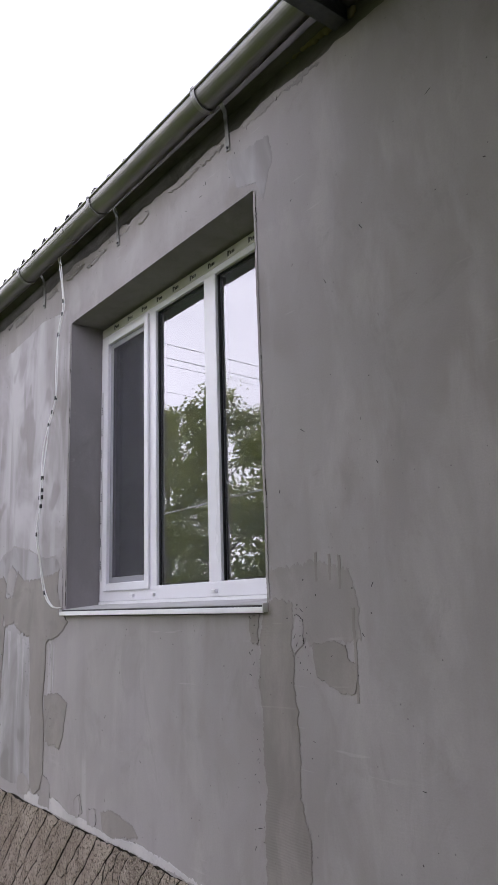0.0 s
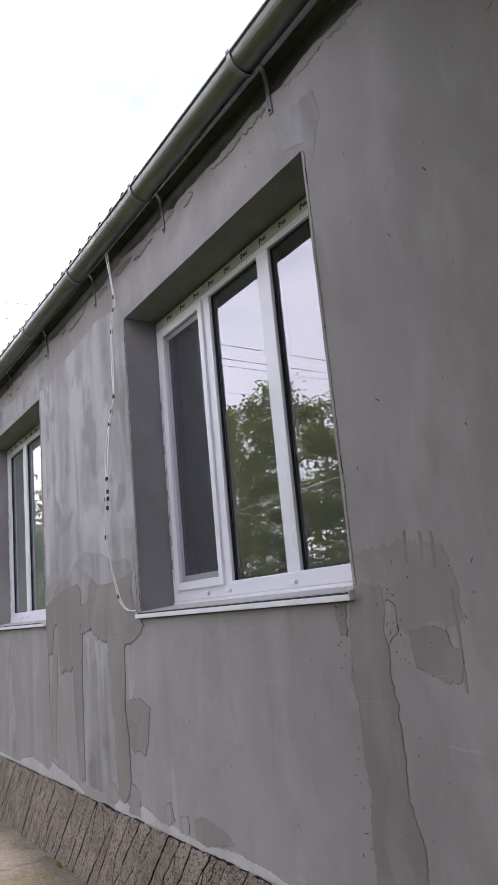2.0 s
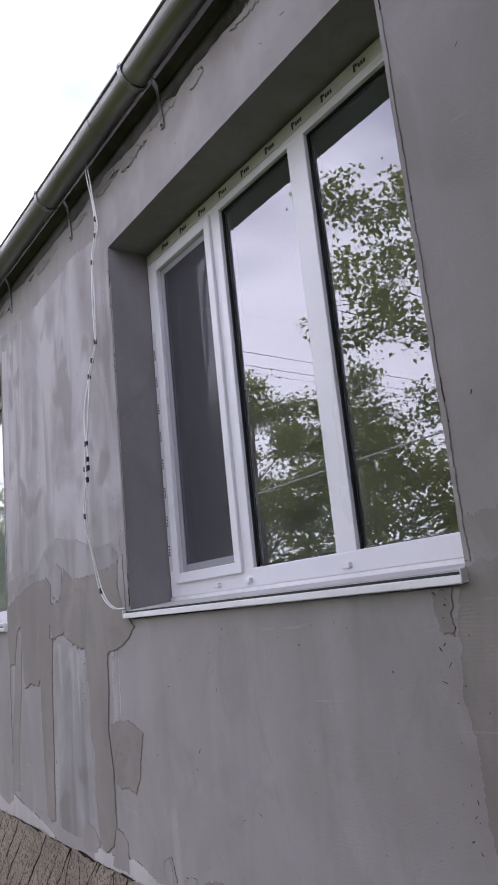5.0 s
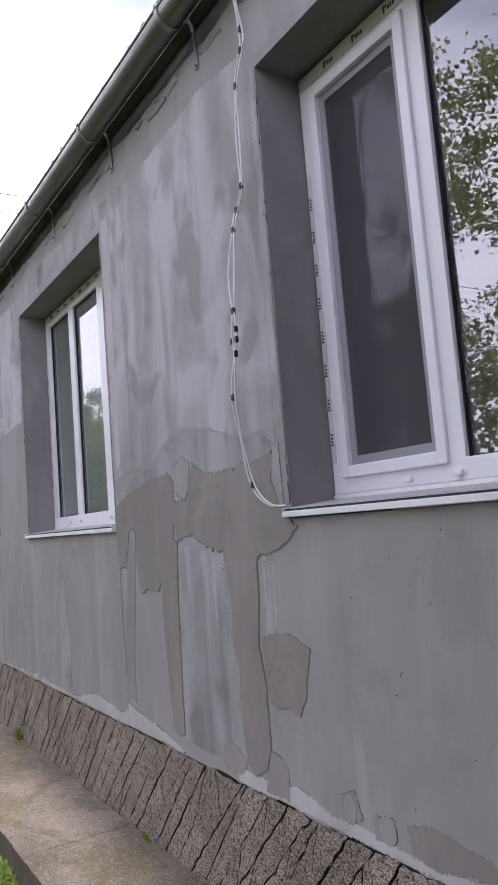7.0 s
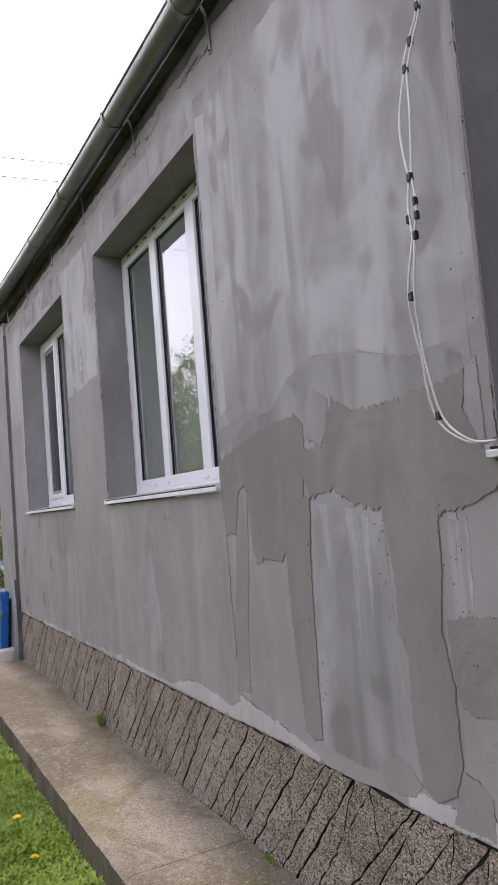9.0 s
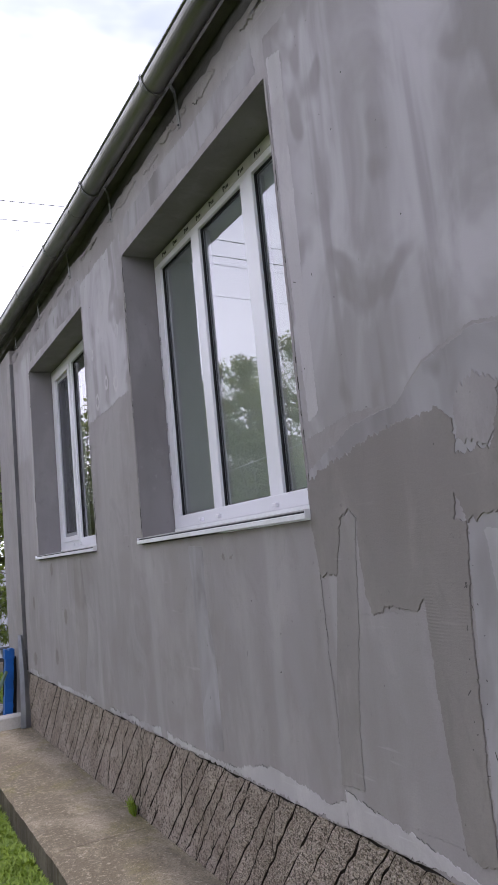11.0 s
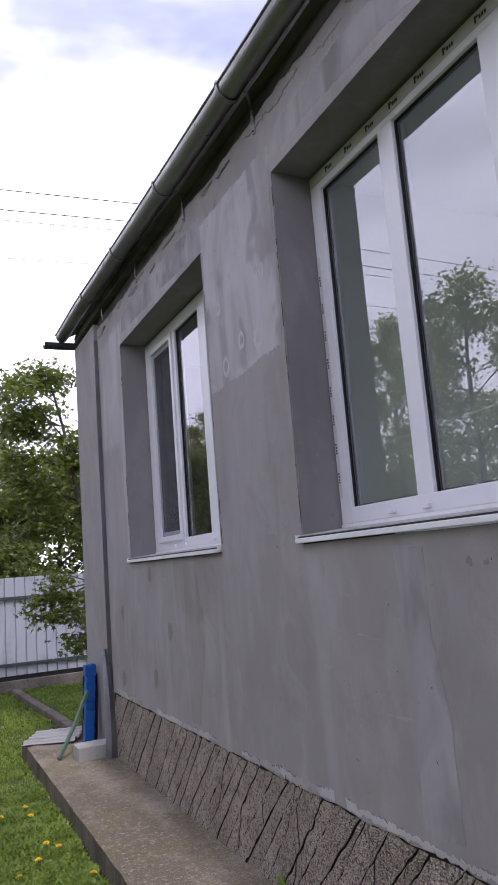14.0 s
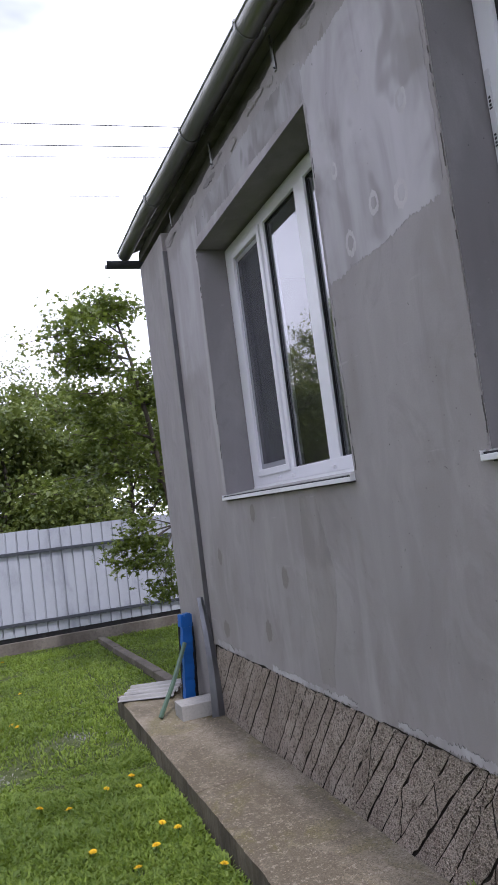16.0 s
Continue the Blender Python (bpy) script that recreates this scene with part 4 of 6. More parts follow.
build_window(3, *WINDOWS[2], (8.398, 8.832), (7.922, 8.338), (7.44, 7.812), True, False)


# ---- mortar patches on the wall ----
def patch(outline, lift, material, ragged=0.012, soft=0.0007, label="", name="plaster_patch", rim=1.0):
    """A thin skin of mortar with a ragged rim. outline: corners (y, z); lift: how far it stands proud."""
    loop = []
    n = len(outline)
    for i in range(n):
        a, b = Vector(outline[i]), Vector(outline[(i + 1) % n])
        steps = max(2, int((b - a).length / 0.004))
        flat = abs(b.y - a.y) < 0.6 * abs(b.x - a.x)
        for k in range(steps):
            p = a.lerp(b, k / steps)
            q = Vector((p.x * 9, p.y * 9, lift * 900))
            w = Vector((0.0, 0.0))
            for f, amp in ((0.7, 1.1), (3.1, 0.6)):
                w += Vector((noise.noise(q * f), noise.noise(q * f + Vector((31, 17, 5))))) * amp
            fine = sum(noise.noise(q * f + Vector((3, 8, 1))) * amp for f, amp in ((8.0, 0.6), (17.0, 0.5), (34.0, 0.4)))
            w += Vector((0.0, fine * 1.7)) if flat else Vector((fine * 0.8, 0.0))
            loop.append(p + ragged * w)
    bm = bmesh.new()
    rim_low, rim_top, dark = [], [], []
    for k, p in enumerate(loop):
        way = (loop[(k + 2) % len(loop)] - loop[k - 2]).normalized()
        q = Vector((p.x * 7, p.y * 7, lift * 500))
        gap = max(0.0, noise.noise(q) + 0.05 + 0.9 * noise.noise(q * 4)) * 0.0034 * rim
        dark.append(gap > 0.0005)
        rim_low.append(bm.verts.new((WALL - 0.0001, p.x + way.y * gap, p.y - way.x * gap)))
    for k, p in enumerate(loop):
        way = (loop[(k + 2) % len(loop)] - loop[k - 2]).normalized()
        rim_top.append(bm.verts.new((WALL - lift, p.x - way.y * soft, p.y + way.x * soft)))
    for k in range(len(loop)):
        j = (k + 1) % len(loop)
        # rim faces in the dark colour draw the edge's dirt and shadow line
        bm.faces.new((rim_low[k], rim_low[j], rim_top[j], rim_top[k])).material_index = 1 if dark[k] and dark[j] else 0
    face = bm.faces.new(rim_top)
    bm.normal_update()
    bmesh.ops.triangulate(bm, faces=[face])
    bmesh.ops.recalc_face_normals(bm, faces=bm.faces[:])
    if sum(f.normal.x * f.calc_area() for f in bm.faces) > 0:
        bmesh.ops.reverse_faces(bm, faces=bm.faces[:])
    return part(name, bm, [material, M_RIM], wall, label)


# pale skim on the two piers
patch([(4.995, 3.10), (4.995, 1.70), (4.75, 1.74), (4.54, 1.72), (4.42, 1.81), (4.24, 1.85), (4.03, 1.82), (3.80, 1.755), (3.60, 1.76), (3.54, 1.80), (3.535, 3.05), (3.9, 3.10), (4.4, 3.06)], 0.0008, M_SKIM, 0.005, label="pale filler skimmed over the pier", rim=0.1)
patch([(7.36, 3.10), (7.352, 2.225), (7.12, 2.226), (6.85, 2.239), (6.60, 2.25), (6.578, 3.10)], 0.0010, M_SKIM, 0.009, label="pale filler skimmed over the pier", rim=0.25)
# pale edge beads beside the openings
patch([(3.66, 3.05), (3.65, 1.74), (3.585, 1.70), (3.570, 2.3), (3.575, 3.04)], 0.0014, M_SKIM, 0.005, rim=0.1)
patch([(3.62, 1.66), (3.60, 1.49), (3.56, 1.49), (3.565, 1.70)], 0.0026, M_SKIM, 0.004)
patch([(6.66, 3.00), (6.65, 2.30), (6.59, 2.28), (6.585, 3.02)], 0.0016, M_SKIM, 0.005, rim=0.1)
patch([(4.985, 3.02), (4.90, 2.99), (4.91, 2.2), (4.90, 1.78), (4.96, 1.76), (4.985, 2.3)], 0.0012, M_FILLER, 0.006, rim=0.0)
# mortar round the chased pipe between the first and second window
patch([(5.0, 1.60), (4.75, 1.70), (4.54, 1.72), (4.42, 1.80), (4.24, 1.84), (4.03, 1.81), (3.80, 1.75), (3.62, 1.74), (3.60, 1.60), (3.80, 1.55), (5.0, 1.52)], 0.0012, M_WASH, 0.004, rim=0.05)
patch([(5.005, 1.56), (4.875, 1.612), (4.70, 1.648), (4.50, 1.668), (4.396, 1.685), (4.35, 1.645), (4.342, 1.585), (4.372, 1.45), (4.40, 1.30), (4.52, 1.222), (4.562, 1.185), (4.66, 1.195), (4.752, 1.170), (4.775, 1.228), (4.775, 1.44), (4.80, 1.466), (4.85, 1.445), (4.90, 1.284), (4.99, 1.284)], 0.0036, M_PATCH, 0.010, rim=0.17)
patch([(4.40, 1.55), (4.242, 1.556), (4.202, 1.653), (4.17, 1.703), (4.068, 1.654), (3.942, 1.640), (3.798, 1.652), (3.694, 1.664), (3.616, 1.682), (3.619, 1.585), (3.568, 1.478), (3.50, 1.424), (3.564, 1.379), (3.678, 1.356), (3.739, 1.346), (3.83, 1.38), (3.945, 1.385), (3.983, 1.358), (4.109, 1.372), (4.204, 1.421), (4.343, 1.40)], 0.0041, M_PATCH, 0.012, rim=0.25)
patch([(3.979, 1.39), (3.743, 1.39), (3.755, 1.18), (3.778, 1.036), (3.746, 0.905), (3.750, 0.71), (3.777, 0.635), (3.851, 0.592), (3.91, 0.621), (3.917, 0.731), (3.916, 0.956), (3.946, 1.018), (3.946, 1.199)], 0.0046, M_COMB, 0.006, rim=0.17)
patch([(3.745, 1.071), (3.657, 1.088), (3.573, 1.079), (3.48, 1.056), (3.509, 0.972), (3.522, 0.902), (3.56, 0.838), (3.62, 0.855), (3.69, 0.842), (3.735, 0.860), (3.75, 0.95)], 0.0030, M_PATCH, 0.008, rim=0.17)
patch([(4.40, 1.41), (4.343, 1.40), (4.369, 1.186), (4.384, 0.931), (4.392, 0.62), (4.44, 0.605), (4.491, 0.627), (4.521, 0.976), (4.527, 1.242)], 0.0040, M_COMB, 0.006, rim=0.15)
patch([(4.848, 1.445), (4.80, 1.463), (4.778, 1.44), (4.799, 1.284), (4.873, 0.826), (4.882, 0.676), (4.996, 0.667), (4.965, 0.95), (4.899, 1.284)], 0.0022, M_PATCH_MID, 0.004, rim=0.25)
patch([(4.80, 1.17), (4.51, 1.19), (4.49, 0.63), (4.80, 0.63), (4.87, 0.9)], 0.0010, M_WALL, 0.006, rim=0.05)
patch([(4.34, 1.41), (4.204, 1.43), (4.109, 1.38), (3.983, 1.365), (3.955, 1.0), (3.925, 0.66), (4.10, 0.60), (4.39, 0.60), (4.375, 1.0)], 0.0008, M_WASH, 0.006, rim=0)
patch([(4.077, 0.642), (4.012, 0.674), (3.958, 0.656), (3.91, 0.615), (3.95, 0.572), (4.063, 0.561), (4.090, 0.59)], 0.0024, M_PATCH_MID, 0.005, rim=0.40)
patch([(3.753, 0.70), (3.703, 0.695), (3.654, 0.664), (3.660, 0.558), (3.80, 0.560)], 0.0020, M_PATCH_MID, 0.006, rim=0.30)
patch([(4.345, 1.70), (4.27, 1.73), (4.20, 1.70), (4.215, 1.60), (4.25, 1.555), (4.335, 1.59)], 0.0038, M_WALL, 0.012, rim=0.15)
# pale tails of filler under the mortar
for fy, fz, ln, w in ((4.13, 1.36, 0.42, 0.020), (4.06, 1.34, 0.30, 0.016), (4.27, 1.38, 0.22, 0.022), (3.66, 1.33, 0.26, 0.010), (3.70, 1.32, 0.15, 0.008)):
    patch([(fy + w, fz), (fy - w, fz), (fy - 0.8 * w, fz - 0.5 * ln), (fy - 0.2 * w, fz - ln), (fy + 0.5 * w, fz - 0.7 * ln)], 0.0011, M_SKIM, 0.007, rim=0)
# near the first window's outer jamb
patch([(1.954, 1.600), (1.756, 1.605), (1.588, 1.590), (1.56, 1.513), (1.555, 1.385), (1.70, 1.352), (1.825, 1.392), (1.94, 1.49)], 0.0010, M_PATCH_MID, 0.012, rim=0)
for fy, fz, ln in ((1.72, 1.615, 0.07), (1.66, 1.605, 0.06), (1.62, 1.60, 0.08), (1.575, 1.45, 0.24)):
    patch([(fy + 0.006, fz + 0.02), (fy - 0.006, fz + 0.02), (fy - 0.005, fz - ln), (fy + 0.005, fz - ln)], 0.0014, M_PATCH, 0.003, rim=0.10)
patch([(1.974, 1.488), (1.92, 1.503), (1.838, 1.481), (1.832, 1.424), (1.848, 1.362), (1.839, 1.316), (1.849, 1.239), (1.832, 1.150), (1.825, 1.049), (1.833, 0.919), (1.802, 0.815), (1.805, 0.56), (2.01, 0.56), (2.004, 0.803), (1.996, 0.909), (2.010, 1.029), (2.002, 1.139), (2.018, 1.250), (2.006, 1.365)], 0.0022, M_COMB, 0.009, 0.0024, rim=0.10)
patch([(1.753, 1.363), (1.703, 1.368), (1.650, 1.374), (1.613, 1.361), (1.601, 1.323), (1.567, 1.309), (1.571, 1.268), (1.583, 1.232), (1.639, 1.231), (1.684, 1.251), (1.743, 1.272), (1.749, 1.316)], 0.0026, M_PATCH, 0.006, rim=0.40)
patch([(2.06, 1.44), (2.00, 1.45), (2.012, 1.36), (2.05, 1.37)], 0.0030, M_PATCH, 0.009, rim=0.45)
patch([(1.815, 1.45), (1.785, 1.43), (1.79, 1.36), (1.83, 1.33), (1.835, 1.40)], 0.0030, M_WALL, 0.008, rim=0.50)
# long trowel lap over the lintels and beside them
patch([(8.90, 3.15), (8.40, 3.17), (7.90, 3.18), (7.36, 3.14), (7.33, 2.98), (7.80, 3.01), (8.34, 3.02), (8.90, 3.03)], 0.0007, M_WASH, 0.008, rim=0)
patch([(6.50, 3.14), (6.00, 3.16), (5.50, 3.14), (5.08, 3.15), (5.06, 3.02), (5.60, 3.00), (6.10, 3.03), (6.50, 3.02)], 0.0007, M_WASH, 0.008, rim=0)
patch([(2.12, 3.17), (1.86, 3.14), (1.84, 3.04), (1.90, 2.90), (1.94, 2.99), (2.05, 3.02)], 0.0010, M_WASH, 0.008, rim=0.0)
# ragged arrises of the openings
for wa, wb in WINDOWS:
    patch([(wa - 0.003, 2.955), (wa - 0.016, 2.955), (wa - 0.016, 1.50), (wa - 0.003, 1.50)], 0.0032, M_WALL, 0.0035, 0.001, rim=0.4)
    patch([(wb + 0.016, 2.955), (wb + 0.003, 2.955), (wb + 0.003, 1.50), (wb + 0.016, 1.50)], 0.0032, M_WALL, 0.0035, 0.001, rim=0.4)
# crumbs of mortar along the head of the wall
crumb = random.Random(6)
for k in range(30):
    cy, cz, w, h = 1.6 + 0.27 * k + crumb.uniform(-0.12, 0.12), 3.242 + crumb.uniform(-0.03, 0.018), crumb.uniform(0.04, 0.15), crumb.uniform(0.010, 0.024)
    patch([(cy + w * math.cos(a), cz + h * math.sin(a) + 0.2 * h * math.cos(3 * a)) for a in (0.6283 * q for q in range(10))], crumb.uniform(0.002, 0.006), crumb.choice((M_WALL, M_WALL, M_REVEAL)), 0.010, 0.003, rim=0.2)
# low repairs over the plinth
patch([(3.40, 0.65), (3.33, 0.68), (3.30, 0.61), (3.37, 0.58)], 0.0018, M_PATCH_MID, 0.004)
patch([(3.26, 0.63), (3.17, 0.65), (3.17, 0.59), (3.25, 0.57)], 0.0018, M_PATCH_MID, 0.004)
patch([(3.13, 0.65), (3.02, 0.67), (2.85, 0.65), (2.80, 0.61), (2.92, 0.59), (3.02, 0.565), (3.11, 0.58)], 0.0018, M_PATCH, 0.007, rim=0.4)
patch([(3.98, 0.60), (3.75, 0.60), (3.60, 0.62), (3.45, 0.58), (3.30, 0.59), (3.10, 0.575), (2.95, 0.58), (2.80, 0.59), (2.45, 0.565), (2.2, 0.550), (3.98, 0.550)], 0.0014, M_FILLER, 0.006, rim=0.3)
patch([(6.42, 0.591), (6.339, 0.572), (6.121, 0.573), (5.909, 0.568), (5.687, 0.572), (5.499, 0.624), (5.395, 0.632), (5.266, 0.614), (5.146, 0.616), (5.084, 0.597), (4.985, 0.621), (4.985, 0.553), (6.42, 0.552)], 0.0016, M_FILLER, 0.008, rim=0.4)
patch([(4.985, 0.655), (4.90, 0.64), (4.80, 0.625), (4.66, 0.615), (4.60, 0.595), (4.45, 0.575), (4.40, 0.553), (4.98, 0.553)], 0.0021, M_FILLER, 0.007, rim=0.5)
for k, (a, b, h) in enumerate(((7.30, 6.50, 0.600), (9.50, 8.85, 0.60), (8.55, 7.60, 0.595))):
    tops = [(a + (b - a) * q / 6, h - 0.02 + 0.035 * noise.noise((a + q * 0.9, k, 3))) for q in range(7)]
    patch(tops + [(b, 0.551), (a, 0.551)], 0.0013, M_SKIM, 0.010, rim=0.5)
# loops left by wet mortar above the plinth
for cy, cz, w, h in ((3.355, 0.625, 0.028, 0.045), (3.20, 0.61, 0.035, 0.038)):
    patch([(cy + w * math.cos(a), cz + h * math.sin(a)) for a in (0.524 * q for q in range(12))], 0.0024, M_WALL, 0.002, rim=0.6)
# blots and streaks below the windows
for cy, cz, w, h in ((8.56, 1.37, 0.035, 0.05), (8.22, 1.05, 0.045, 0.06), (9.24, 1.12, 0.04, 0.05), (8.54, 0.75, 0.045, 0.06), (9.28, 0.68, 0.06, 0.05), (5.66, 1.36, 0.012, 0.012), (5.60, 1.35, 0.010, 0.010)):
    patch([(cy + w * math.cos(a), cz + h * math.sin(a)) for a in (0.785 * q for q in range(8))], 0.0004, M_PATCH, 0.012, rim=0)
patch([(7.93, 1.42), (7.759, 1.42), (7.69, 1.20), (7.653, 1.10), (7.70, 0.90), (7.79, 0.685), (7.80, 0.60), (7.93, 0.60), (7.96, 1.0)], 0.0009, M_PATCH_MID, 0.007, rim=0)
# filled chases that run down below the second window
patch([(6.002, 1.416), (5.857, 1.410), (5.861, 1.159), (5.813, 0.92), (5.817, 0.61), (5.99, 0.59), (5.98, 1.006), (5.982, 1.198)], 0.0016, M_WASH, 0.004, rim=0.12)
patch([(4.99, 1.30), (5.015, 1.29), (5.02, 1.16), (5.012, 0.94), (5.0, 0.66), (4.985, 0.66), (4.985, 1.0)], 0.0018, M_WALL, 0.006, rim=0.9)
# dabs of filler over fixings on the second pier, old stain by the third lintel
for cy, cz, rr in ((6.974, 2.806, 0.026), (6.731, 2.608, 0.034), (7.205, 2.612, 0.028), (6.803, 2.339, 0.040), (6.968, 2.378, 0.034), (7.16, 2.31, 0.040)):
    patch([(cy + rr * math.cos(a), cz + 1.3 * rr * math.sin(a)) for a in (0.785 * q for q in range(8))], 0.0012, M_FILLER, 0.006, rim=0.1)
    patch([(cy + 0.55 * rr * math.cos(a), cz + 0.7 * rr * math.sin(a)) for a in (0.785 * q for q in range(8))], 0.0018, M_SKIM, 0.005, rim=0.1)
patch([(7.14, 3.16), (7.13, 2.88), (7.20, 2.78), (7.27, 2.76), (7.29, 2.94), (7.22, 3.06)], 0.0009, M_PATCH_MID, 0.012, rim=0.2)


def build_pits():
    """Pits, chips and short trowel scratches in the render."""
    rng = random.Random(31)
    bm = bmesh.new()
    spots = []
    for y0, y1, z0, z1, n in ((3.66, 3.75, 0.92, 1.36, 34), (4.33, 4.42, 0.75, 1.38, 26), (3.96, 4.03, 0.98, 1.38, 26), (1.76, 1.86, 1.28, 1.48, 26), (2.0, 2.06, 0.7, 1.46, 24),
                              (0.9, 1.9, 0.7, 3.1, 40), (3.52, 3.62, 1.45, 2.9, 26), (4.4, 4.98, 1.5, 3.0, 22), (5.1, 6.5, 0.7, 1.4, 18), (6.6, 7.3, 0.7, 2.9, 26), (7.4, 9.4, 0.7, 1.4, 20),
                              (2.1, 3.5, 0.7, 1.4, 18), (1.9, 9.4, 3.05, 3.24, 60)):
        spots += [(rng.uniform(y0, y1), rng.uniform(z0, z1)) for _ in range(n)]
    for y, z in spots:
        long, turn, r = rng.choice((1, 1, 1.3, 2.0, 4.0)), rng.uniform(0, 3.14), rng.uniform(0.0010, 0.0032)
        ring = []
        for k in range(7):
            a = 2 * math.pi * k / 7
            u, v = r * long * math.cos(a) * rng.uniform(0.7, 1.2), r * math.sin(a) / (1 + 0.15 * long) * rng.uniform(0.7, 1.2)
            ring.append(bm.verts.new((WALL - 0.0052, y + u * math.cos(turn) - v * math.sin(turn), z + u * math.sin(turn) + v * math.cos(turn))))
        mid = bm.verts.new((WALL - 0.0050, y, z))
        for k in range(7):
            bm.faces.new((ring[(k + 1) % 7], ring[k], mid))
    # flat flakes: the hollows' shade is only their dark colour
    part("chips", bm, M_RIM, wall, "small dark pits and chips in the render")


build_pits()


# ---- cable ----
def build_cable():
    cable = empty("cable", "two slack white cables taped together, hanging down the wall", "cable")
    run = [(3.53, 3.36, 1.445), (3.50, 3.07, 1.465), (3.51, 3.0, 1.465), (3.555, 2.90, 1.465), (3.572, 2.72, 1.468), (3.576, 2.56, 1.468), (3.61, 2.49, 1.465), (3.625, 2.425, 1.455), (3.625, 2.28, 1.435),
           (3.612, 2.14, 1.422), (3.61, 2.05, 1.417), (3.615, 1.99, 1.416), (3.64, 1.857, 1.415), (3.652, 1.72, 1.440), (3.645, 1.57, 1.466), (3.57, 1.503, 1.474), (3.50, 1.494, 1.490)]
    for k, side in enumerate((0.0035, -0.0035)):
        pts = []
        for i in range(len(run) - 1):
            p0, p1, p2, p3 = (Vector(run[min(max(j, 0), len(run) - 1)]) for j in (i - 1, i, i + 1, i + 2))
            for s in range(6):
                u = s / 6
                q = 0.5 * (2 * p1 + (p2 - p0) * u + (2 * p0 - 5 * p1 + 4 * p2 - p3) * u * u + (3 * p1 - p0 - 3 * p2 + p3) * u ** 3)
                # the strands bow apart between the tapes
                apart = 0.016 * math.sin(math.pi * (q.y - 2.14) / 0.285) if 2.14 < q.y < 2.425 else 0.010 * math.sin(math.pi * (q.y - 2.0) / 0.14) if 2.0 < q.y < 2.14 else 0.007 * abs(math.sin(q.y * 11))
                pts.append((q.z, q.x + side + math.copysign(apart, side), q.y))
        part("strand", tube(bmesh.new(), pts, 0.0030, 7), M_CABLE, cable, smooth=True)
    for y, z, x, w in ((3.50, 3.07, 1.465, 0.006), (3.51, 3.0, 1.465, 0.006), (3.555, 2.90, 1.465, 0.0065), (3.576, 2.56, 1.468, 0.0065), (3.61, 2.49, 1.465, 0.007), (3.625, 2.425, 1.455, 0.0065), (3.612, 2.14, 1.422, 0.0075),
                       (3.598, 2.075, 1.418, 0.0045), (3.596, 2.04, 1.417, 0.005), (3.626, 2.04, 1.417, 0.0045), (3.606, 1.995, 1.416, 0.0055), (3.64, 1.857, 1.415, 0.0075), (3.645, 1.57, 1.466, 0.0075)):
        part("tape", boxed(x - 0.006, x + 0.006, y - w, y + w, z - 0.0105, z + 0.0105, 0.003), M_TAPE, cable, "black insulating tape")


build_cable()


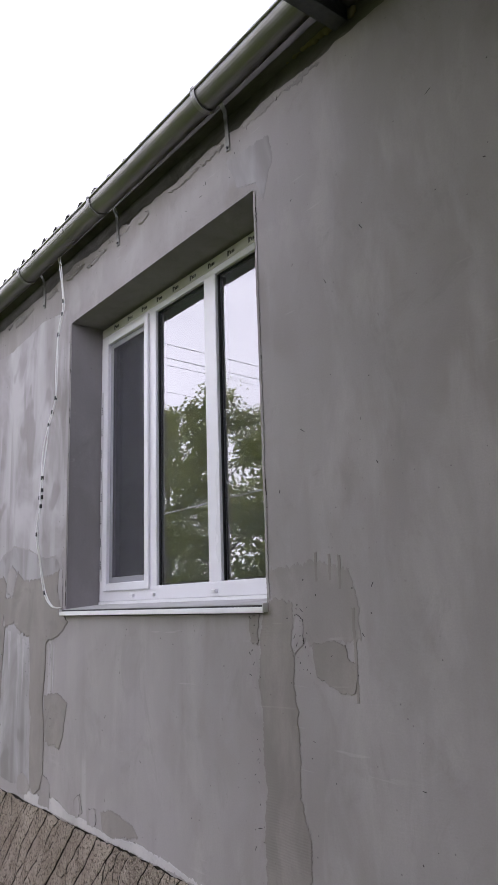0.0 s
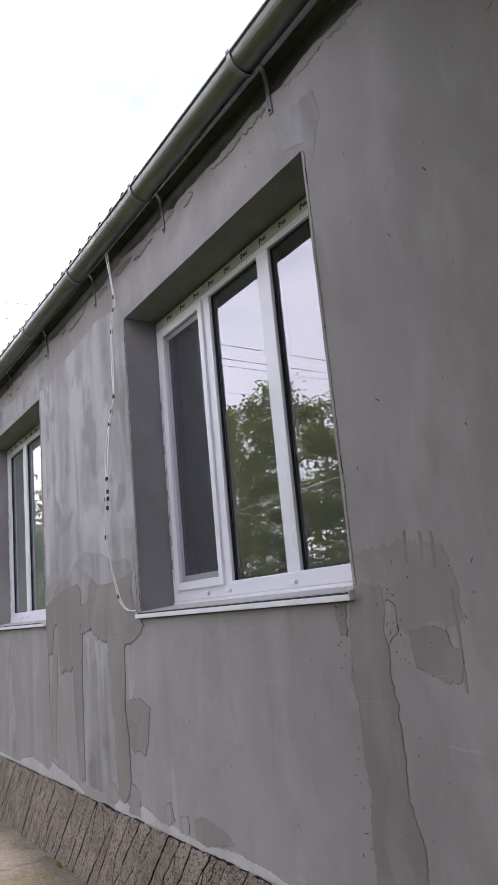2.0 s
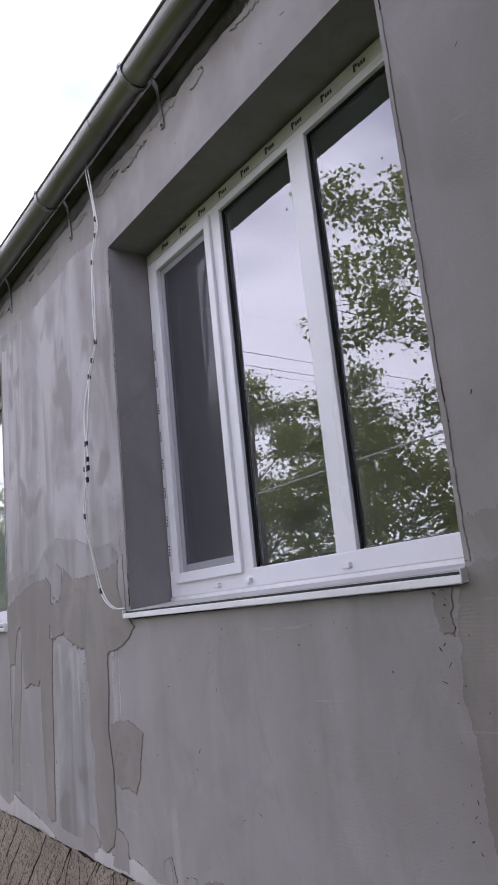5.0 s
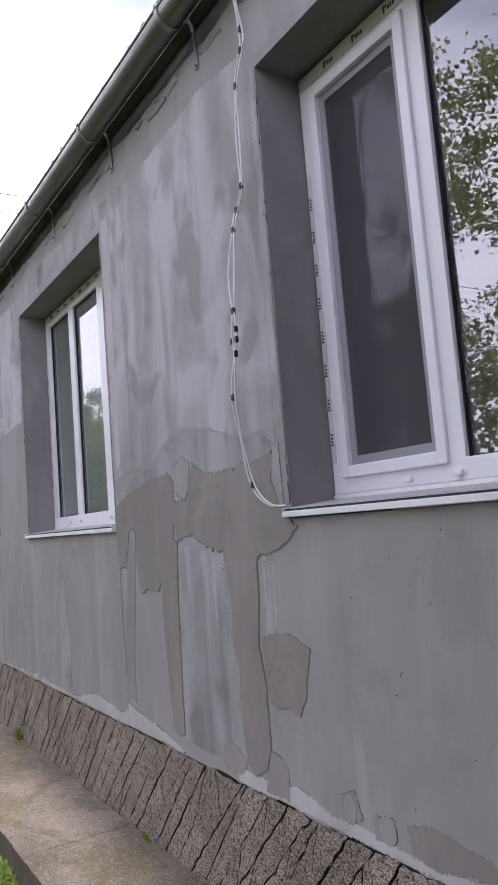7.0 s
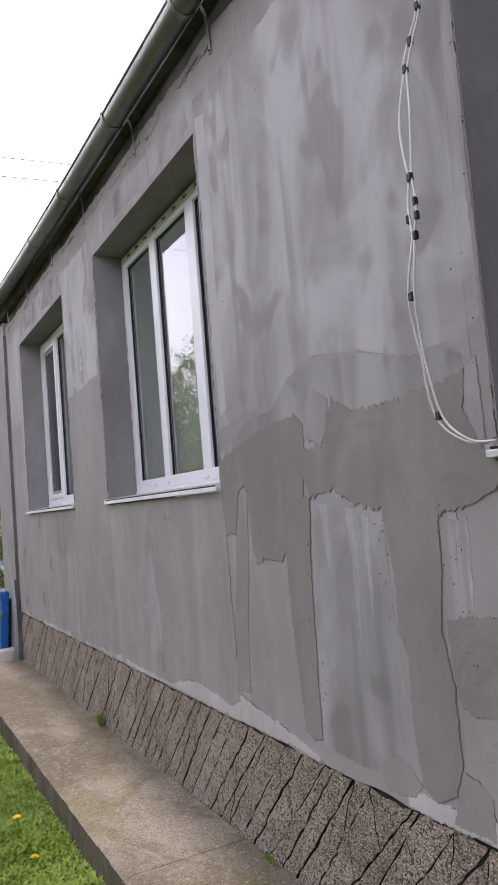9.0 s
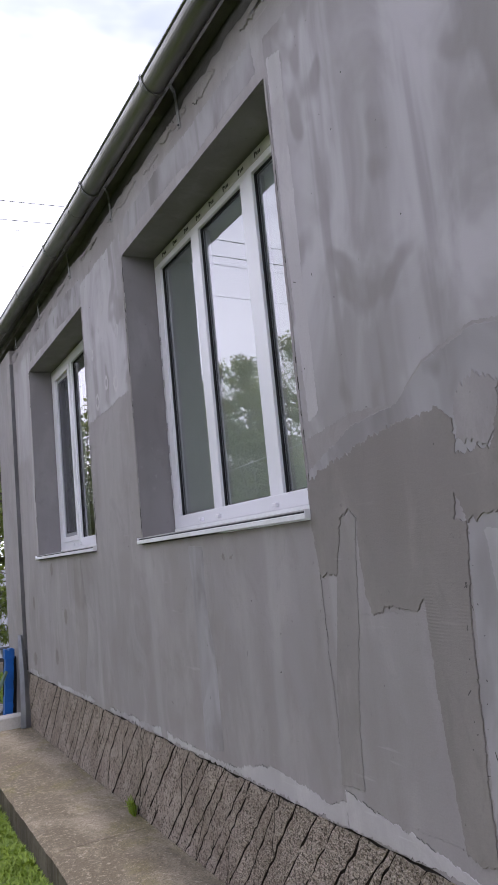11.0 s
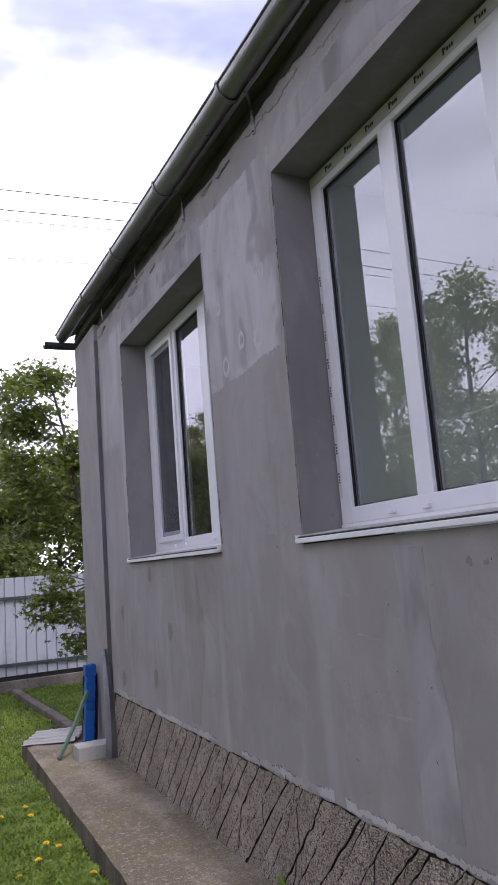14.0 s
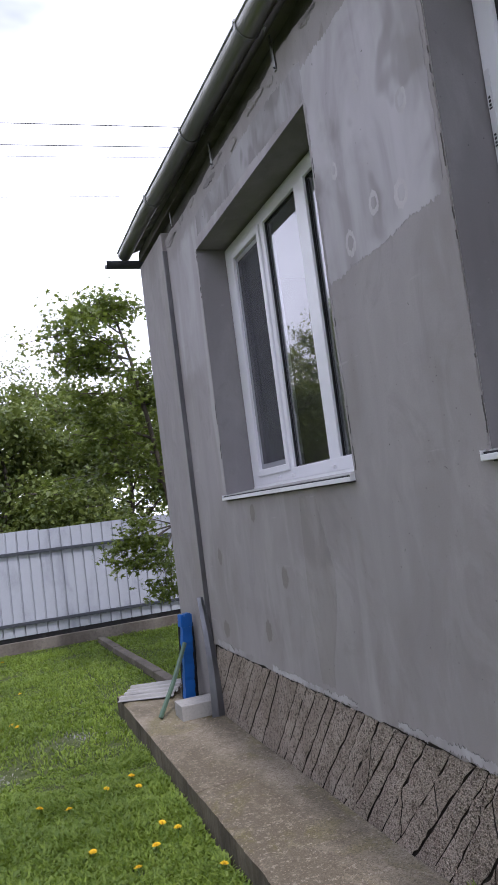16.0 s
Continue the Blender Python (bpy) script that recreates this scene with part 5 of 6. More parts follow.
# ---- things at the corner ----
def build_corner():
    block = tagged(link("building_block", boxed(1.235, 1.478, 9.50, 9.69, PATH_TOP, PATH_TOP + 0.092, 0.005), M_BLOCK), "pale aerated concrete block lying on the path", "block")
    m = pose(1.395, 9.93, PATH_TOP, 1.0, 3.4, 8)
    bm = boxed(-0.036, 0.036, -0.024, 0.024, 0, 0.58, 0.004, m)
    bmesh.ops.subdivide_edges(bm, edges=[e for e in bm.edges if e.calc_length() > 0.3], cuts=26)
    for v in bm.verts:
        v.co += 0.006 * Vector((noise.noise(v.co * Vector((9, 9, 26))), noise.noise(v.co * Vector((9, 9, 30)) + Vector((5, 0, 0))), 0))
    post = empty("wrapped_board", "short board wrapped in bright blue film, standing on end", "board")
    part("board", bm, M_BLUE, post)
    bm = bmesh.new()
    for k in range(7):
        a = k / 6
        turn = m @ pose(-0.034 + 0.068 * a, 0, 0.50, 0, 26 * noise.noise((k * 2.3, 1, 4)), 40 * noise.noise((k * 1.9, 5, 2)))
        box(bm, -0.012, 0.012, -0.030, 0.030, 0.01, 0.095 + 0.035 * noise.noise((k * 1.7, 2, 3)), 0.005, turn)
    part("torn_film", bm, M_BLUE, post, "crumpled torn end of the blue film")
    bm = tube(bmesh.new(), [(1.128, 9.66, PATH_TOP + 0.012), (1.26, 9.75, 0.33), (1.385, 9.84, 0.545)], 0.016, 6)
    tagged(link("rod", bm, M_GREEN), "chipped green painted rod leaning on the blue board", "rod")
    # flashing strip leaning in the corner
    bm = bmesh.new()
    rows = []
    for k in range(9):
        a = k / 8
        x, y, z = 1.452 + 0.030 * a, 9.44 + 0.22 * a - 0.05 * math.sin(a * 3.1), PATH_TOP + 0.72 * a
        w = 0.042 - 0.020 * a
        rows.append([bm.verts.new((x - w, y + 0.006, z)), bm.verts.new((x, y - 0.004, z)), bm.verts.new((x + w, y + 0.004, z))])
    for a, b in zip(rows, rows[1:]):
        for k in range(2):
            bm.faces.new((a[k], a[k + 1], b[k + 1], b[k]))
    bmesh.ops.solidify(bm, geom=bm.faces[:], thickness=0.002)
    tagged(link("flashing_strip", bm, M_FLASHING), "bent galvanised flashing strip leaning on the pier", "metal strip")
    bm = boxed(-0.06, 0.06, -0.006, 0.006, 0, 0.52, 0.002, pose(1.425, 10.02, PATH_TOP, 3, 2, 8))
    tagged(link("dark_board", bm, M_RUBBER), "dark board standing behind the blue one", "board")
    # profiled sheet offcuts
    for k, (x, y, z, rz, ln) in enumerate(((1.20, 10.32, PATH_TOP + 0.018, -32, 0.42), (1.27, 10.44, PATH_TOP + 0.034, -26, 0.40))):
        m = pose(x, y, z, 3, -2, rz)
        verts, faces = [], []
        prof = [(-0.11, 0), (-0.075, 0), (-0.065, 0.018), (-0.03, 0.018), (-0.02, 0), (0.02, 0), (0.03, 0.018), (0.065, 0.018), (0.075, 0), (0.11, 0)]
        for s in (-ln / 2, ln / 2):
            for a, b in prof:
                verts += [m @ Vector((s, a, b)), m @ Vector((s, a, b - 0.003))]
        n = len(prof)
        for j in range(n - 1):
            a, b, c, d = 2 * j, 2 * j + 2, 2 * (n + j) + 2, 2 * (n + j)
            faces += [(a, b, c, d), (a + 1, d + 1, c + 1, b + 1), (a, a + 1, b + 1, b), (d, c, c + 1, d + 1)]
        ob = sheet("sheet_offcut", verts, faces, M_OFFCUT)
        tagged(ob, "short white profiled sheet offcut lying on the path's end", "sheet offcut", "sheet offcuts")


build_corner()


# ---- kerb, fence ----
def build_kerb():
    kerb = empty("kerb", "narrow concrete edging between lawn and planting bed", "kerb", kind="structure")
    y = 10.62
    for k in range(4):
        x = 1.555 - 0.0525 * (y - 10.6)
        bm = boxed(x - 0.045, x + 0.045, y, y + 0.84, -0.1, 0.062 + 0.004 * (k % 2), 0.010)
        for v in bm.verts:
            v.co.x -= 0.0525 * (v.co.y - y)
            v.co += 0.005 * Vector((noise.noise(v.co * 4), 0, noise.noise(v.co * 5 + Vector((3, 0, 0)))))
        part("kerb_stone", bm, M_KERB, kerb)
        y += 0.85


build_kerb()
FENCE_Y = 14.30


def build_fence():
    fence = empty("fence", "pale blue-grey profiled metal fence on a concrete footing", "fence")
    bm = bmesh.new()
    box(bm, -12, 9, FENCE_Y - 0.06, FENCE_Y + 0.14, -0.2, 0.135, 0.008)
    bmesh.ops.subdivide_edges(bm, edges=[e for e in bm.edges if abs(e.verts[0].co.x - e.verts[1].co.x) > 5], cuts=60)
    for v in bm.verts:
        v.co.z += 0.008 * noise.noise(v.co * 2)
        v.co.y += 0.006 * noise.noise(v.co * 3)
    part("footing", bm, M_FENCE_BASE, fence, "stained concrete footing")
    x, n, pitch = -12.0, 0, 0.128
    ribs = 10
    while x < 9:
        verts, faces = [], []
        prof = []
        for r in range(ribs):
            a = x + r * pitch
            prof += [(a, -0.028), (a + pitch * 0.84, -0.028), (a + pitch * 0.88, -0.006), (a + pitch * 0.95, -0.006)]
        prof.append((x + ribs * pitch, -0.028))
        top = 1.43 + 0.012 * noise.noise((x, 1, 2)) - 0.008 * (x - 1)
        for a, b in prof:
            for z in (0.195, top):
                verts += [(a, FENCE_Y + b - 0.003 * (n % 2), z), (a, FENCE_Y + b + 0.0025 - 0.003 * (n % 2), z)]
        for j in range(len(prof) - 1):
            a, b = 4 * j, 4 * j + 4
            faces += [(a, b, b + 2, a + 2), (a + 1, a + 3, b + 3, b + 1), (a + 2, b + 2, b + 3, a + 3), (a, a + 1, b + 1, b)]
        sheet("panel", verts, faces, M_FENCE, fence)
        x, n = x + ribs * pitch, n + 1
    # dark colour of the rails stands in for their shadow line
    for z in (0.335, 1.172):
        bm = boxed(-12, 9, FENCE_Y - 0.062, FENCE_Y - 0.030, z - 0.019, z + 0.019, 0.003)
        for v in bm.verts:
            v.co.z -= 0.008 * (v.co.x - 1)
        part("rail", bm, M_RAIL, fence, "horizontal fence rail, its shadow line painted as dark colour")
    # added black strip in place of the shadow gap under the sheets
    bm = boxed(-12, 9, FENCE_Y + 0.006, FENCE_Y + 0.05, 0.10, 0.235, 0.003)
    part("rail", bm, M_RUBBER, fence, "added black strip painting the shadow gap below the sheets")
    for px in (-9.5, -6.5, -3.4, -0.55, 2.6, 5.6):
        bm = boxed(px - 0.03, px + 0.03, FENCE_Y + 0.03, FENCE_Y + 0.09, 0.1, 1.42, 0.004)
        part("post", bm, M_RAIL, fence)


build_fence()


# ---- trees ----
def leaf_cloud(rng, centres, spread, count, size, name, material, parent, droop=0.35, cut=None, lobed=False):
    """Many small folded leaves scattered round twig ends."""
    centres = np.array(centres)
    pick = rng.integers(0, len(centres), count)
    pos = centres[pick] + rng.normal(0, 1, (count, 3)) * np.array(spread)
    if cut is not None:
        pos = pos[cut(pos)]
        count = len(pos)
    yaw = rng.uniform(0, 2 * np.pi, count)
    tilt = rng.normal(-droop, 0.5, count)
    along = np.stack([np.cos(yaw) * np.cos(tilt), np.sin(yaw) * np.cos(tilt), np.sin(tilt)], 1)
    side = np.cross(along, np.array([0, 0, 1.0]) + 0.5 * rng.normal(0, 1, (count, 3)))
    side /= np.linalg.norm(side, axis=1)[:, None] + 1e-9
    up = np.cross(side, along)
    s = (size * rng.uniform(0.6, 1.35, count))[:, None]
    if lobed:
        # a five-lobed leaf as a fan round its stalk end
        fan = ((-105, 0.42), (-66, 0.30), (-48, 0.84), (-20, 0.42), (0, 1.0), (20, 0.42), (48, 0.84), (66, 0.30), (105, 0.42))
        ring = [pos] + [pos + s * r * (math.cos(radians(a)) * along + math.sin(radians(a)) * side - 0.10 * r * up) for a, r in fan]
        verts = np.stack(ring, 1).reshape(-1, 3)
        base = 10 * np.arange(count)[:, None]
        faces = np.concatenate([base + [0, k, k + 1] for k in range(1, 9)], 1).reshape(-1, 3)
        return sheet(name, verts.tolist(), faces.tolist(), material, parent)
    verts = np.stack([pos, pos + s * (0.45 * along + 0.42 * side + 0.10 * up), pos + s * along - 0.12 * s * up, pos + s * (0.45 * along - 0.42 * side + 0.10 * up)], 1).reshape(-1, 3)
    base = 4 * np.arange(count)[:, None]
    faces = np.concatenate([base + [0, 1, 2], base + [0, 2, 3]], 1).reshape(-1, 3)
    return sheet(name, verts.tolist(), faces.tolist(), material, parent)


def build_tree(label, x, y, height, seed, material, leaves, size, trunk=0.10, lean=(0, 0), crown_low=0.35, width=0.42, category="tree", group="", cut=None, puff=0.2, low=(), limbs=13):
    """A tapered trunk that forks into limbs and twigs, with leaves round the twig ends."""
    rng = np.random.default_rng(seed)
    tree = empty("tree", label, category, group, at=pose(0, 0, 0))
    bm = bmesh.new()
    ends = []
    main = [Vector((x + lean[0] * (k / 8) + 0.10 * math.sin(k * 1.3 + seed), y + lean[1] * (k / 8) + 0.10 * math.cos(k * 1.7 + seed), -0.05 + height * 0.9 * k / 8)) for k in range(9)]
    tube(bm, main, trunk, 8, trunk * 0.2)
    for k in range(limbs):
        a = crown_low + (0.95 - crown_low) * (k + rng.uniform(0, 0.6)) / limbs
        i = min(int(a * 8), 7)
        start = main[i].lerp(main[i + 1], a * 8 - i)
        yaw = k * 2.4 + rng.uniform(-0.4, 0.4)
        reach = height * width * (1.15 - 0.75 * max(0, (a - 0.45) / 0.55)) * rng.uniform(0.75, 1.1)
        rise = rng.uniform(0.1, 0.6) * reach
        tip = start + Vector((math.cos(yaw) * reach, math.sin(yaw) * reach, rise))
        mid = start.lerp(tip, 0.5) + Vector((0, 0, 0.12 * reach))
        tube(bm, [start, start.lerp(mid, 0.55), mid, tip], trunk * 0.38 * (1.1 - a), 6, 0.006)
        for q in range(8):
            u = 0.35 + 0.65 * (q + rng.uniform(0, 1)) / 8
            b = mid.lerp(tip, (u - 0.5) * 2) if u > 0.5 else start.lerp(mid, u * 2)
            off = Vector(rng.normal(0, 1, 3)).normalized() * reach * rng.uniform(0.15, 0.4)
            off.z = off.z * 0.6 + 0.05
            tube(bm, [b, b + off * 0.5 + Vector((0, 0, 0.03)), b + off], 0.008, 4, 0.003)
            ends += [b + off, b + off * 0.6, b + off * 1.15]
    ends.append(main[-1])
    for tip in low:
        # drooping shoots from the lower trunk
        start, tip = main[3], Vector(tip)
        bend = start.lerp(tip, 0.55) + Vector((0, 0, 0.15))
        tube(bm, [start, start.lerp(bend, 0.5) + Vector((0, 0, 0.05)), bend, tip], trunk * 0.25, 6, 0.003)
        for q in range(7):
            b = bend.lerp(tip, rng.uniform(-0.1, 1.0)) + Vector(rng.normal(0, 0.10, 3))
            tube(bm, [bend.lerp(tip, 0.4), b], 0.004, 4, 0.002)
            ends += [b, b]
    part("trunk", bm, M_BARK, tree, "dark forked trunk and limbs", smooth=True)
    leaf_cloud(rng, [tuple(e) for e in ends], (puff, puff, puff * 0.8), leaves, size, "crown", material, tree, cut=cut)
    return tree


def outside_house(p):
    return ~((p[:, 0] > 1.3) & (p[:, 1] < CORNER + 0.25))


def build_maple():
    """A slender young maple leaning out from behind the corner, its leaves in level sprays."""
    rng = np.random.default_rng(5)
    tree = empty("tree", "young maple growing behind the house corner, branches over the fence", "tree", "garden trees", at=pose(0, 0, 0))
    bm = bmesh.new()
    stem = [Vector(p) for p in ((2.10, 12.05, -0.05), (2.03, 12.1, 0.8), (1.93, 12.1, 1.65), (1.82, 12.1, 2.4), (1.72, 12.12, 3.0), (1.63, 12.1, 3.36), (1.58, 12.1, 3.56))]
    tube(bm, stem, 0.036, 8, 0.008)
    tube(bm, [stem[1], Vector((2.15, 12.2, 1.6)), Vector((2.12, 12.25, 2.5)), Vector((2.0, 12.3, 3.2))], 0.022, 7, 0.006)
    ends = []
    sprays = []
    for k in range(34):
        west = k % 3 != 0
        yaw = (math.pi if west else 0.2) + rng.uniform(-0.9, 0.9)
        reach = (1.0 if west else 0.6) - 0.015 * k + rng.uniform(-0.25, 0.10)
        sprays.append((stem[2].lerp(stem[5], rng.uniform(0, 1)) if k < 29 else stem[5].lerp(stem[6], rng.uniform(0, 1)), yaw, reach))
    for start, yaw, reach in sprays:
        tip = start + Vector((math.cos(yaw) * reach, math.sin(yaw) * reach, rng.uniform(-0.05, 0.40) * reach))
        mid = start.lerp(tip, 0.5) + Vector((0, 0, 0.10 * reach))
        tube(bm, [start, mid, tip], 0.010, 5, 0.003)
        for q in range(8):
            b = mid.lerp(tip, rng.uniform(-0.2, 1.0))
            off = Vector((rng.normal(0, 0.15), rng.normal(0, 0.15), rng.normal(0.0, 0.09)))
            tube(bm, [b, b + off], 0.004, 4, 0.002)
            ends += [tuple(b + off), tuple(b + off * 0.6)]
    for k in range(34):
        a = rng.uniform(0, 1)
        ends.append((1.66 + rng.normal(0, 0.26), 12.25 + rng.normal(0, 0.2), 1.35 + 1.6 * a))
    # drooping shoots in front of the fence
    for tip in ((1.30, 12.0, 1.02), (1.42, 11.95, 0.86), (1.60, 11.9, 0.98), (1.75, 12.0, 0.72), (1.85, 12.1, 0.62), (1.50, 12.0, 1.28)):
        tip, start = Vector(tip), stem[1].lerp(stem[2], 0.6)
        bend = start.lerp(tip, 0.5) + Vector((0, 0, 0.10))
        tube(bm, [start, bend, tip], 0.009, 5, 0.002)
        for q in range(5):
            b = bend.lerp(tip, rng.uniform(0.0, 1.0)) + Vector((rng.normal(0, 0.07), rng.normal(0, 0.08), rng.normal(0, 0.035)))
            tube(bm, [bend.lerp(tip, 0.5), b], 0.003, 4, 0.0015)
            ends += [tuple(b)] * 3
    part("trunk", bm, M_BARK, tree, "slender dark forked stem", smooth=True)
    leaf_cloud(rng, ends, (0.085, 0.085, 0.034), 11500, 0.052, "crown", M_LEAF_NEAR, tree, droop=0.25, cut=outside_house, lobed=True)


build_maple()
for k, (tx, ty, th, n) in enumerate(((0.3, 16.8, 3.6, 22000), (2.3, 17.2, 3.7, 22000), (-2.2, 17.4, 3.8, 14000), (4.6, 16.8, 4.0, 10000), (-5.2, 18.5, 4.6, 8000), (1.2, 20.5, 4.9, 16000), (-0.8, 22.0, 6.4, 14000), (6.8, 19.5, 5.0, 5000))):
    build_tree("bushy fruit tree behind the metal fence", tx, ty, th, 20 + k, M_LEAF_FAR, int(n * 0.7), 0.085, 0.07, (0.3, 0), 0.15, 0.42, group="trees behind the fence", puff=0.16, limbs=20)
YARD = ((-8.4, 4.4, 11.0, 14000), (-8.4, 8.2, 13.0, 27000), (-9.0, 13.4, 7.4, 14000), (-8.8, 17.0, 8.2, 17000), (-9.4, 20.8, 8.8, 17000), (-8.8, 24.6, 8.6, 16000), (-9.6, 29.0, 8.8, 13000), (-9.0, 33.5, 8.8, 12000), (-8.6, 0.0, 8.0, 7000), (-10.5, 39.0, 9.0, 9000))
for k, (tx, ty, th, n) in enumerate(YARD):
    build_tree("tall leafy tree across the yard", tx, ty, th, 50 + k, M_LEAF_YARD, n, 0.10, 0.12, (0.2, 0.1), 0.10, 0.27, group="yard trees", puff=0.20, limbs=24)


def build_far_woods():
    """Dense low growth across the yard and behind the orchard."""
    rng = np.random.default_rng(77)
    top = lambda t: 5.3 + 0.9 * math.sin(t * 0.43) + 0.6 * math.sin(t * 1.31 + 2)
    spots = []
    for k in range(16000):
        t = rng.uniform(-14, 62)
        spots.append((-12.5 + rng.normal(0, 0.6), t, top(t) * rng.uniform(0, 1) ** 0.8))
    for k in range(9000):
        t = rng.uniform(-16, 22)
        spots.append((t, 30 + rng.normal(0, 0.9), 1.1 * top(t + 9) * rng.uniform(0, 1) ** 0.8))
    ob = leaf_cloud(rng, spots, (0.22, 0.22, 0.16), 60000, 0.20, "far_woods", M_LEAF_YARD, None)
    tagged(ob, "dense green growth far behind the yard", "woods", kind="stuff")


build_far_woods()

# ---- grass, flowers ----
WORN = ((0.68, 10.20, 0.24, 0.30, 0.75), (0.10, 9.60, 0.20, 0.30, 0.32))   # bare spots in the lawn: x, y, half widths, how bare


def build_grass():
    """Short blades, thickest beside the path, with broad clover and plantain leaves between them."""
    rng = np.random.default_rng(8)
    x = np.concatenate([rng.uniform(-2.6, 0.985, 210000), rng.uniform(0.1, 0.985, 150000), rng.uniform(1.0, 3.4, 42000)])
    y = np.concatenate([rng.uniform(3.2, 14.2, 210000), rng.uniform(3.2, 9.5, 150000), rng.uniform(10.55, 14.2, 42000)])
    clump = np.array([noise.noise((a * 2.3, b * 2.3, 0)) + 0.6 * noise.noise((a * 7, b * 7, 4)) for a, b in zip(x, y)])
    bare = np.array([noise.noise((a * 1.4 + 5, b * 1.1, 2)) for a, b in zip(x, y)])
    for bx, by, rx, ry, worn in WORN:
        bare += worn * np.exp(-(((x - bx) / rx) ** 2 + ((y - by) / ry) ** 2))
    keep = (clump > -0.62 - rng.uniform(0, 0.3, len(x))) & (bare < 0.30 + rng.uniform(0, 0.55, len(x)))
    keep &= ~((np.abs(x - 1.555 + 0.0525 * (y - 10.6)) < 0.06) & (y < 14.05))
    keep &= ~((x > 0.985) & (y < 10.6))
    x, y, clump = x[keep], y[keep], clump[keep]
    n = len(x)
    h = 0.023 * (1 + 0.8 * np.clip(clump, -0.6, 1)) * rng.uniform(0.5, 1.7, n)
    w = rng.uniform(0.0020, 0.0052, n)
    broad = rng.uniform(0, 1, n) < 0.16 + 0.22 * (np.sin(x * 5.1 + 2 * np.sin(y * 3.3)) > 0.4)
    h[broad] *= 0.7
    w[broad] = rng.uniform(0.006, 0.013, broad.sum())
    yaw = rng.uniform(0, 2 * np.pi, n)
    bend = rng.uniform(0.3, 1.3, n) * h
    bend[broad] *= 1.6
    d = np.stack([np.cos(yaw), np.sin(yaw), 0 * yaw], 1)
    s = np.stack([-np.sin(yaw), np.cos(yaw), 0 * yaw], 1) * w[:, None]
    root = np.stack([x, y, 0 * x - 0.004], 1)
    up = np.array([0, 0, 1.0])
    mid = root + d * (bend * 0.35)[:, None] + up * (h * 0.7)[:, None]
    tip = root + d * bend[:, None] + up * h[:, None]
    verts = np.stack([root - s * 0.6, root + s * 0.6, mid + s, mid - s, tip], 1).reshape(-1, 3)
    b = 5 * np.arange(n)[:, None]
    quads, tris = (b + [0, 1, 2, 3]).tolist(), (b + [3, 2, 4]).tolist()
    ob = sheet("grass", verts.tolist(), quads + tris, M_GRASS)
    tagged(ob, "short patchy lawn grass with clover beside the path", "grass", kind="stuff")


build_grass()


def build_gravel():
    """Small stones and crumbs of concrete trodden into the bare spots."""
    rng = np.random.default_rng(41)
    verts, faces = [], []
    for bx, by, rx, ry, worn in WORN:
        for k in range(int(900 * worn)):
            px, py, r = bx + 0.55 * rx * rng.normal(), by + 0.55 * ry * rng.normal(), 0.003 + 0.008 * rng.uniform() ** 3
            if px > 0.975:
                continue
            n, turn = len(verts), rng.uniform(0, 6.28)
            for q in range(5):
                a = turn + 1.2566 * q
                verts.append((px + r * math.cos(a) * rng.uniform(0.7, 1.2), py + r * math.sin(a) * rng.uniform(0.7, 1.2), 0.02 * noise.noise((px * 0.8, py * 0.8, 0)) - 0.003))
            verts.append((px, py, verts[-1][2] + r * rng.uniform(0.5, 1.0) + 0.003))
            faces += [(n + q, n + (q + 1) % 5, n + 5) for q in range(5)]
    tagged(sheet("gravel", verts, faces, M_GRAVEL), "grey gravel trodden into bare spots of the lawn", "gravel", kind="stuff")


build_gravel()


def build_dandelion():
    flower = empty("dandelion", "yellow dandelion in bloom in the lawn", "flower", "dandelions", at=pose(0, 0, 0))
    part("stem", tube(bmesh.new(), [(0, 0, -0.01), (0.003, 0.002, 0.03), (0.004, 0.004, 0.055)], 0.0022, 5), M_STEM, flower)
    bm = bmesh.new()
    for ring, (n, r, z) in enumerate(((12, 0.021, 0.0), (10, 0.015, 0.004), (7, 0.008, 0.007))):
        for k in range(n):
            a = 2 * math.pi * (k + 0.37 * ring) / n
            c, s = math.cos(a), math.sin(a)
            o = Vector((0.004, 0.004, 0.056 + z))
            v = [bm.verts.new(o + Vector(p)) for p in ((0, 0, 0), (r * 0.6 * c - 0.003 * s, r * 0.6 * s + 0.003 * c, 0.004), (r * c, r * s, 0.003), (r * 0.6 * c + 0.003 * s, r * 0.6 * s - 0.003 * c, 0.004))]
            bm.faces.new(v)
    part("flower_head", bm, M_FLOWER, flower)
    return flower


bloom = build_dandelion()
spots = random.Random(4)
bloom.matrix_world = pose(0.86, 8.2, 0)
# where the clear ones stand, then a scatter further out
LAWN = ((0.36, 11.78), (0.81, 8.90), (0.76, 8.12), (0.64, 7.97), (0.31, 8.88), (0.49, 8.25), (0.65, 8.95), (0.46, 8.78), (0.94, 7.78), (0.81, 8.34),
        (0.83, 6.00), (0.80, 5.53), (0.75, 8.14), (0.89, 7.32), (0.61, 7.42), (0.53, 7.23), (0.66, 7.01), (0.81, 9.04))
for fx, fy in LAWN:
    copy_thing(bloom, pose(fx, fy, spots.uniform(-0.022, -0.01), spots.uniform(-16, 16), spots.uniform(-16, 16), spots.uniform(0, 360)))
for k in range(16):
    copy_thing(bloom, pose(spots.uniform(-1.8, 0.3), spots.uniform(8.5, 13.8), spots.uniform(-0.022, -0.01), spots.uniform(-16, 16), spots.uniform(-16, 16), spots.uniform(0, 360)))


